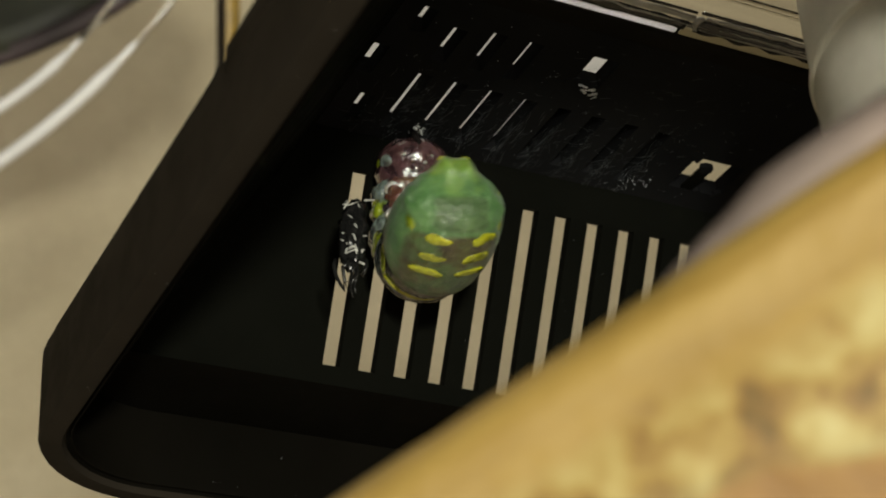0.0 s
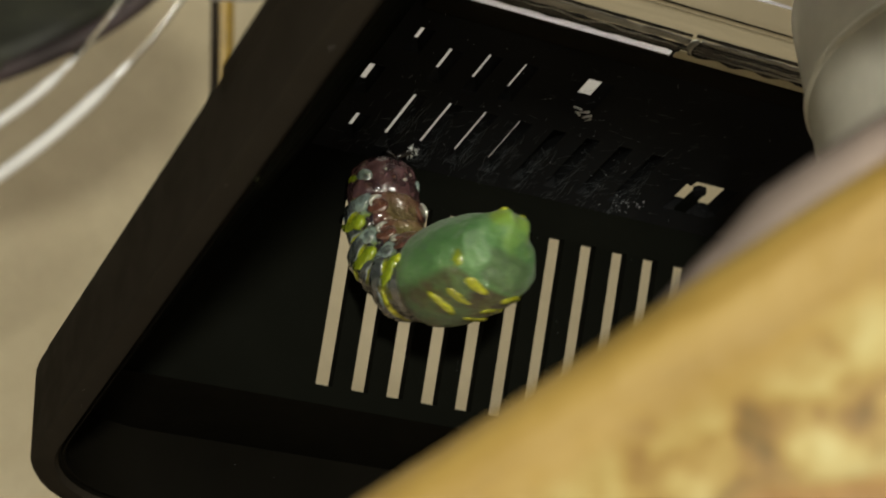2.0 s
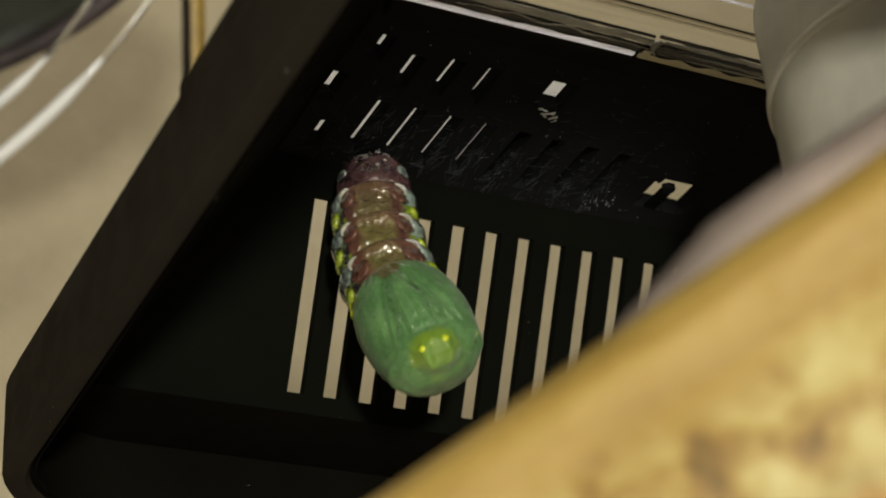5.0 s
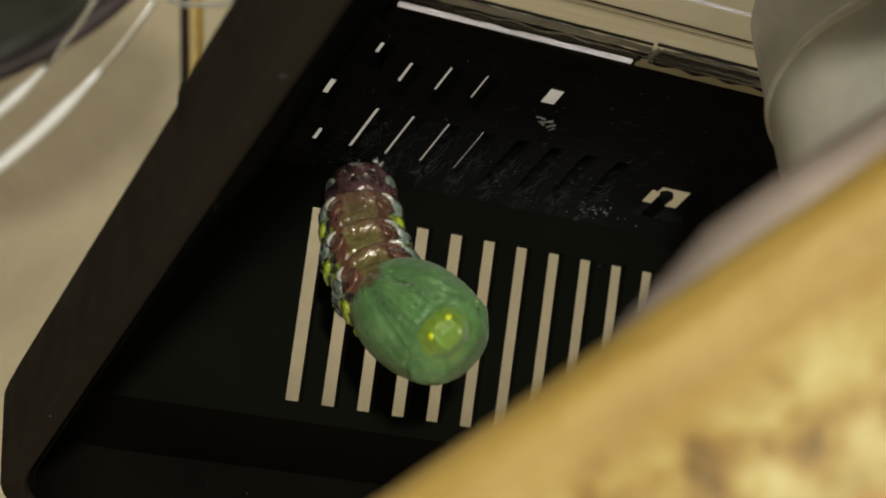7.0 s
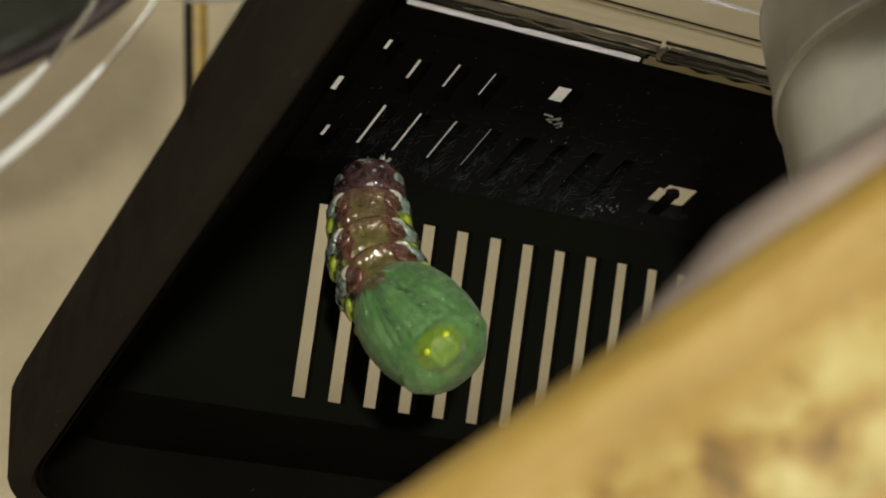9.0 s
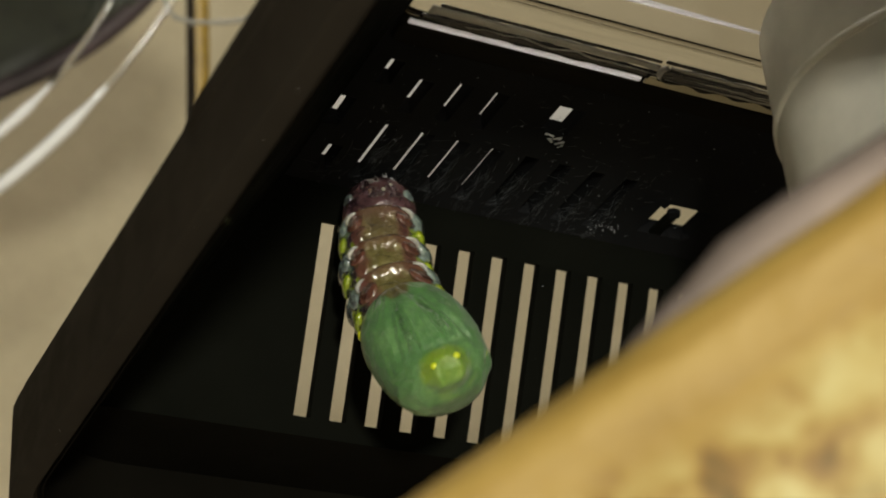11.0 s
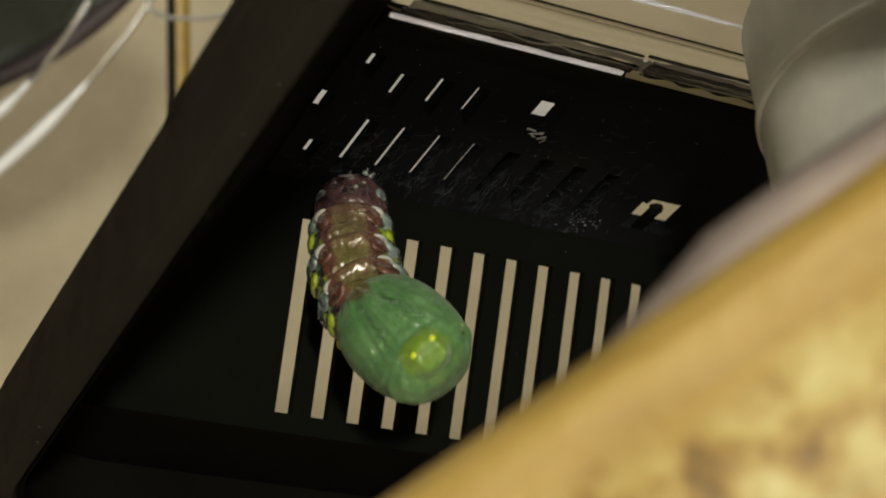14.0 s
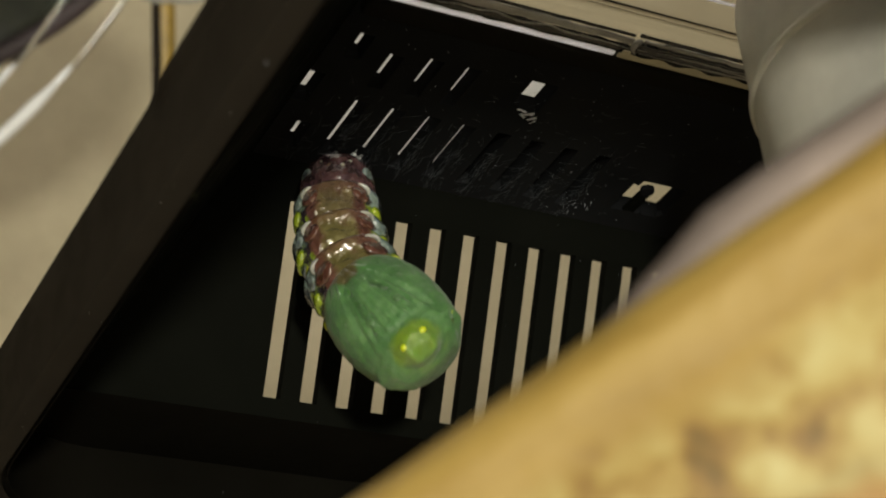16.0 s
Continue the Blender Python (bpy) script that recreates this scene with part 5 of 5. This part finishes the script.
# motion -----------------------------------------------------------------------
# seconds; turn of the bend, bend, lean to the right, lean to the front, twist, sideways swing of the stalk
POSTURES = [
    (0, 17.1, 116.3, -0.114, -0.423, -0.5, -0.37),
    (0.1, 27.5, 112.3, -0.204, -0.36, 3.7, 0.02),
    (0.2, 36.2, 97.4, -0.182, -0.339, -1.5, -0.85),
    (0.3, 43, 75.4, -0.111, -0.116, -24.1, -1.23),
    (0.4, 59.4, 58.9, -0.115, 0.018, -24.7, -1.32),
    (0.5, 61.6, 40.9, -0.11, 0.041, -15.2, -1.38),
    (0.6, 63.3, 27, -0.046, 0.072, -12.1, -0.8),
    (0.7, 33.9, 15.3, -0.034, 0.073, 1.5, 0.17),
    (0.8, -17.3, 17.4, -0.023, 0.054, 6.3, 0.84),
    (0.9, -36, 18, 0.008, 0.087, 12.7, 1.52),
    (1, -35.9, 22.8, -0.026, 0.041, 20.3, 1.63),
    (1.1, -32.4, 14.9, 0.02, 0.071, 9.1, 1.14),
    (1.2, -26.5, 12.5, 0.028, 0.066, 8.4, 0.33),
    (1.3, 33.2, 16.2, -0.03, 0.041, 0.2, -0.12),
    (1.4, 66.6, 33.5, -0.074, 0.066, -13.5, -0.89),
    (1.5, 63.2, 46.9, -0.101, 0.065, -24.3, -1.66),
    (1.6, 57.9, 56.9, -0.091, 0.09, -18.7, -1.78),
    (1.7, 53.6, 67.1, -0.115, -0.004, -10.1, -2.17),
    (1.8, 50.2, 86.8, -0.164, -0.17, -14, -2.1),
    (1.9, 47.6, 97.8, -0.164, -0.31, 0.4, -2.46),
    (2, 44.4, 93.4, -0.089, -0.221, 16.9, -2.57),
    (2.1, 27.4, 99.7, -0.185, -0.333, 13.3, -1.27),
    (2.2, 1.7, 115.5, -0.05, -0.568, 5.8, 0.68),
    (2.3, -4.3, 113.2, 0.003, -0.495, 9.2, 1.44),
    (2.4, -9.1, 103, 0.003, -0.49, 18.5, 1.86),
    (2.5, -17.1, 73.7, -0.072, -0.312, 29.4, 3.47),
    (2.6, -15.8, 53.7, -0.122, -0.198, 16.6, 3.31),
    (2.7, -23.2, 42.8, -0.099, -0.134, 19.6, 3.13),
    (2.8, -22.4, 28.4, -0.058, -0.031, 19.9, 2.47),
    (2.9, -19.7, 17.4, -0.043, 0.036, 15.7, 1.66),
    (3, -9.5, 5.7, -0.012, 0.124, 11.9, 0.68),
    (3.1, 36.8, 15.3, 0.006, 0.098, 9.3, -0.06),
    (3.2, 60.1, 21.5, -0.031, 0.117, 1.7, -0.65),
    (3.35, 52.9, 47.4, -0.091, 0.064, -22.3, -1.43),
    (3.45, 48.9, 61.7, -0.076, 0.028, -20.3, -1.64),
    (3.55, 52.9, 84.3, -0.185, -0.123, -4.8, -1.99),
    (3.65, 48.1, 99.6, -0.166, -0.267, 2.2, -2.46),
    (3.75, 44, 93.5, -0.094, -0.192, 17, -2.54),
    (3.85, 31.2, 106, -0.166, -0.288, 13.7, -1.17),
    (3.95, 3, 119.4, -0.063, -0.538, 8, 0.35),
    (4.05, -6.7, 114.8, -0.005, -0.489, 9.4, 1.14),
    (4.15, -11.3, 110.3, 0.015, -0.446, 0.5, 1.44),
    (4.25, -14.9, 86.8, -0.067, -0.329, 22.6, 3.02),
    (4.35, -15.8, 64.3, -0.126, -0.177, 26.2, 3.58),
    (4.45, -27.3, 41.8, -0.095, -0.045, 27.5, 3.54),
    (4.55, -30.3, 29.7, -0.068, 0.019, 19.3, 2.65),
    (4.65, -26.4, 16.2, -0.06, 0.049, 12.2, 1.71),
    (4.75, -9.4, 7.5, -0.01, 0.112, 11.7, 0.81),
    (4.85, 33.1, 12.2, 0.012, 0.094, 9.6, 0.22),
    (5.05, 62.8, 32.1, -0.049, 0.123, -13.9, -1.09),
    (5.3, 46.6, 65, -0.111, -0.005, -9.2, -1.89),
    (5.4, 51.8, 86.4, -0.187, -0.144, -6.5, -2.02),
    (5.5, 48.4, 98.2, -0.171, -0.281, 3.3, -2.58),
    (5.6, 42.3, 93.8, -0.096, -0.213, 13.6, -2.72),
    (5.7, 29.3, 101.7, -0.176, -0.306, 25.6, -0.97),
    (5.8, 1.4, 120, -0.051, -0.53, 8.3, 0.68),
    (5.9, -4.5, 116.6, -0.015, -0.503, 8.5, 0.98),
    (6, -12.1, 110.8, 0.019, -0.455, 10.5, 1.77),
    (6.1, -15.3, 79.5, -0.094, -0.328, 28.9, 3.22),
    (6.2, -15.7, 55.9, -0.122, -0.187, 25, 3.54),
    (6.3, -23.6, 43.3, -0.098, -0.1, 27.6, 3.3),
    (6.4, -28.1, 29.6, -0.071, -0.002, 14.4, 2.55),
    (6.5, -21.2, 19.8, -0.046, 0.029, 16.4, 1.72),
    (6.6, -11.9, 8.8, -0.013, 0.13, 8.1, 0.85),
    (6.7, 32.5, 13.8, 0.013, 0.082, 7.8, 0.2),
    (6.8, 74.7, 23, -0.034, 0.137, -2.6, -0.88),
    (6.9, 69.5, 32.1, -0.072, 0.115, -13.7, -1.31),
    (7, 61.7, 42.9, -0.077, 0.1, -24.7, -1.37),
    (7.1, 52.9, 47.4, -0.091, 0.064, -22.3, -1.43),
    (7.2, 48.9, 61.7, -0.076, 0.028, -20.3, -1.64),
    (7.3, 52.9, 84.3, -0.185, -0.123, -4.8, -1.99),
    (7.4, 48.1, 99.6, -0.166, -0.267, 2.2, -2.46),
    (7.5, 44, 93.5, -0.094, -0.192, 17, -2.54),
    (7.6, 31.2, 106, -0.166, -0.288, 13.7, -1.17),
    (7.7, 3, 119.4, -0.063, -0.538, 8, 0.35),
    (7.8, -6.7, 114.8, -0.005, -0.489, 9.4, 1.14),
    (7.9, -11.3, 110.3, 0.015, -0.446, 0.5, 1.44),
    (8, -14.9, 86.8, -0.067, -0.329, 22.6, 3.02),
    (8.1, -15.8, 64.3, -0.126, -0.177, 26.2, 3.58),
    (8.2, -27.3, 41.8, -0.095, -0.045, 27.5, 3.54),
    (8.3, -30.3, 29.7, -0.068, 0.019, 19.3, 2.65),
    (8.4, -26.4, 16.2, -0.06, 0.049, 12.2, 1.71),
    (8.5, -9.4, 7.5, -0.01, 0.112, 11.7, 0.81),
    (8.6, 33.1, 12.2, 0.012, 0.094, 9.6, 0.22),
    (8.8, 62.8, 32.1, -0.049, 0.123, -13.9, -1.09),
    (9, 67.2, 36.3, -0.089, 0.113, -24.5, -1.22),
    (9.2, 71.3, 32, -0.102, 0.083, -23.8, -1.18),
    (9.35, 52.9, 47.4, -0.091, 0.064, -22.3, -1.43),
    (9.45, 48.9, 61.7, -0.076, 0.028, -20.3, -1.64),
    (9.55, 52.9, 84.3, -0.185, -0.123, -4.8, -1.99),
    (9.65, 48.1, 99.6, -0.166, -0.267, 2.2, -2.46),
    (9.75, 44, 93.5, -0.094, -0.192, 17, -2.54),
    (9.85, 31.2, 106, -0.166, -0.288, 13.7, -1.17),
    (9.95, 3, 119.4, -0.063, -0.538, 8, 0.35),
    (10.05, -6.7, 114.8, -0.005, -0.489, 9.4, 1.14),
    (10.15, -11.3, 110.3, 0.015, -0.446, 0.5, 1.44),
    (10.25, -14.9, 86.8, -0.067, -0.329, 22.6, 3.02),
    (10.35, -15.8, 64.3, -0.126, -0.177, 26.2, 3.58),
    (10.45, -27.3, 41.8, -0.095, -0.045, 27.5, 3.54),
    (10.55, -30.3, 29.7, -0.068, 0.019, 19.3, 2.65),
    (10.65, -26.4, 16.2, -0.06, 0.049, 12.2, 1.71),
    (10.75, -9.4, 7.5, -0.01, 0.112, 11.7, 0.81),
    (10.85, 33.1, 12.2, 0.012, 0.094, 9.6, 0.22),
    (11.05, 62.8, 32.1, -0.049, 0.123, -13.9, -1.09),
    (11.3, 73.6, 33.8, -0.106, 0.146, -25.3, -1.28),
    (11.4, 73, 33.9, -0.1, 0.164, -26, -1.24),
    (11.5, 68.9, 35.2, -0.089, 0.139, -28, -1.24),
    (11.6, 58.5, 44.5, -0.095, 0.058, -19.6, -1.26),
    (11.7, 51.6, 59.7, -0.114, 0.013, -11.9, -1.81),
    (11.8, 50.7, 78.9, -0.172, -0.116, -18.6, -2.08),
    (11.9, 45.3, 96, -0.173, -0.292, -3.2, -2.71),
    (12, 42.8, 97.3, -0.104, -0.186, 13.9, -2.88),
    (12.1, 29.3, 104.6, -0.163, -0.307, 13.9, -1.18),
    (12.2, 2.5, 120.6, -0.052, -0.522, 8.3, 0.62),
    (12.3, -9.8, 118.2, 0.017, -0.484, 0.2, 1.17),
    (12.4, -16, 106.5, 0.041, -0.451, 11, 2.06),
    (12.5, -20.1, 83.5, -0.056, -0.329, 23.5, 3.44),
    (12.6, -18.4, 56.4, -0.123, -0.11, 28.2, 3.73),
    (12.7, -27.4, 42.4, -0.087, -0.054, 25.5, 3.52),
    (12.8, -30.2, 29.2, -0.065, 0.015, 18, 2.63),
    (12.9, -27.8, 19.3, -0.056, 0.094, 11.3, 1.92),
    (13, -12.4, 5.7, -0.039, 0.147, 20.7, 0.84),
    (13.1, 32.1, 10.8, 0.004, 0.123, 8.3, 0.08),
    (13.2, 70.4, 18.1, -0.014, 0.172, -5.6, -0.57),
    (13.3, 64.5, 27.7, -0.035, 0.143, -13, -0.83),
    (13.4, 64, 34.8, -0.061, 0.138, -14.6, -1.1),
    (13.5, 65.3, 35.7, -0.092, 0.123, -23, -1.2),
    (13.7, 80.8, 25.8, -0.113, 0.179, -37.1, -1.09),
    (13.9, 65.7, 35.9, -0.093, 0.1, -23, -1.06),
    (14, 62, 41, -0.103, 0.083, -21.3, -1.25),
    (14.1, 50.8, 55.1, -0.109, -0.009, -16.5, -1.51),
    (14.2, 45.5, 76.5, -0.173, -0.148, -10.6, -1.53),
    (14.3, 41.3, 95.3, -0.16, -0.311, -2.7, -2.29),
    (14.4, 39.9, 94.3, -0.089, -0.201, 15, -2.48),
    (14.5, 29.1, 107.7, -0.165, -0.306, 12.1, -1.09),
    (14.6, 3.1, 122.8, -0.065, -0.539, 6.7, 0.35),
    (14.7, -7.8, 117.5, -0.006, -0.483, 9.5, 1.15),
    (14.8, -16.6, 109, 0.051, -0.443, 13.9, 2.09),
    (14.9, -16.3, 89.4, -0.077, -0.319, 23.2, 3.17),
    (15, -16.3, 61, -0.139, -0.136, 29.5, 3.53),
    (15.1, -27.7, 47.7, -0.085, -0.066, 13.1, 3.48),
    (15.2, -36.5, 31.8, -0.052, 0.019, 15.8, 3.18),
    (15.3, -32.6, 25, -0.042, 0.025, 10.3, 2.23),
    (15.4, -12, 3.8, -0.029, 0.114, 6.1, 0.91),
    (15.5, 35.9, 11.8, 0.018, 0.096, 11.6, 0),
    (15.7, 60.9, 35.1, -0.054, 0.126, -8.6, -1.23),
    (16, 75.9, 36.8, -0.096, 0.168, -23.8, -1.46),
]
# the shed skin: seconds, place, lean
SHED_ROWS = ((0.0, -3.0, -6.0, -11.2, 4), (0.1, -3.3, -6.0, -11.0, 6), (0.2, -3.8, -6.1, -10.8, 9), (0.3, -4.2, -6.2, -10.6, 8), (0.4, -4.6, -6.2, -10.4, 14), (0.44, -4.7, -6.2, -10.6, 16), (0.47, -4.8, -6.3, -14.0, 20), (0.5, -4.9, -6.4, -26.0, 26), (0.535, -5.0, -6.6, -52.0, 34), (0.57, -5.1, -6.8, -88.0, 46), (0.6, -5.2, -7.0, -128.0, 60), (0.634, -5.3, -7.2, -192.0, 80), (0.7, -5.4, -7.2, -198.3, 88), (16.0, -5.4, -7.2, -198.3, 88))


def piece_poses(v):
    """Poses of the rings and the wing case, in the chrysalis's own space."""
    az, be = radians(v[0]), radians(v[1])
    axis = (Vector((0, 0, -1)) + RIGHT * math.tan(v[2]) + FRONT * math.tan(v[3])).normalized()
    m = RIGHT * math.sin(az) + FRONT * math.cos(az)
    m = (m - axis * m.dot(axis)).normalized()
    k = axis.cross(m)
    f = min(1.0, max(0.0, (v[1] - 45) / 60))
    turn = az * 0.85 * f * f * (3 - 2 * f)
    twist = radians(v[4])
    p = axis * STALK + RIGHT * v[5]
    hang = p.normalized()
    out = [(-hang).to_track_quat("Z", "Y").to_matrix().to_4x4()]
    for i in range(SEGS + 1):
        a = be * ((i + 0.5) / SEGS) ** 2.2 if i < SEGS else be
        tw = turn + twist * min(1.0, (i + 0.5) / (SEGS + 0.5)) ** 4
        belly = RIGHT * math.sin(tw) + FRONT * math.cos(tw)
        belly = (belly - axis * belly.dot(axis)).normalized()
        q = Matrix.Rotation(a, 3, k)
        d, y = q @ axis, -(q @ belly)
        z = -d
        x = y.cross(z)
        at = p + d * (SEG_L / 2) if i < SEGS else p
        rot = Matrix((x, y, z)).transposed().to_4x4()
        out.append(Matrix.Translation(at * MM) @ rot)
        p = p + d * SEG_L
    return out


def motions():
    rows = [(t, piece_poses(v)) for t, *v in POSTURES]
    for i, piece in enumerate(PIECES):
        walk(piece, [(t, poses[i]) for t, poses in rows])
    walk(SHED, [(t, Matrix.Translation(mm(x, y, z)) @ Matrix.Rotation(radians(-26), 4, "Z") @ Matrix.Rotation(radians(a), 4, "Y")) for t, x, y, z, a in SHED_ROWS])


motions()
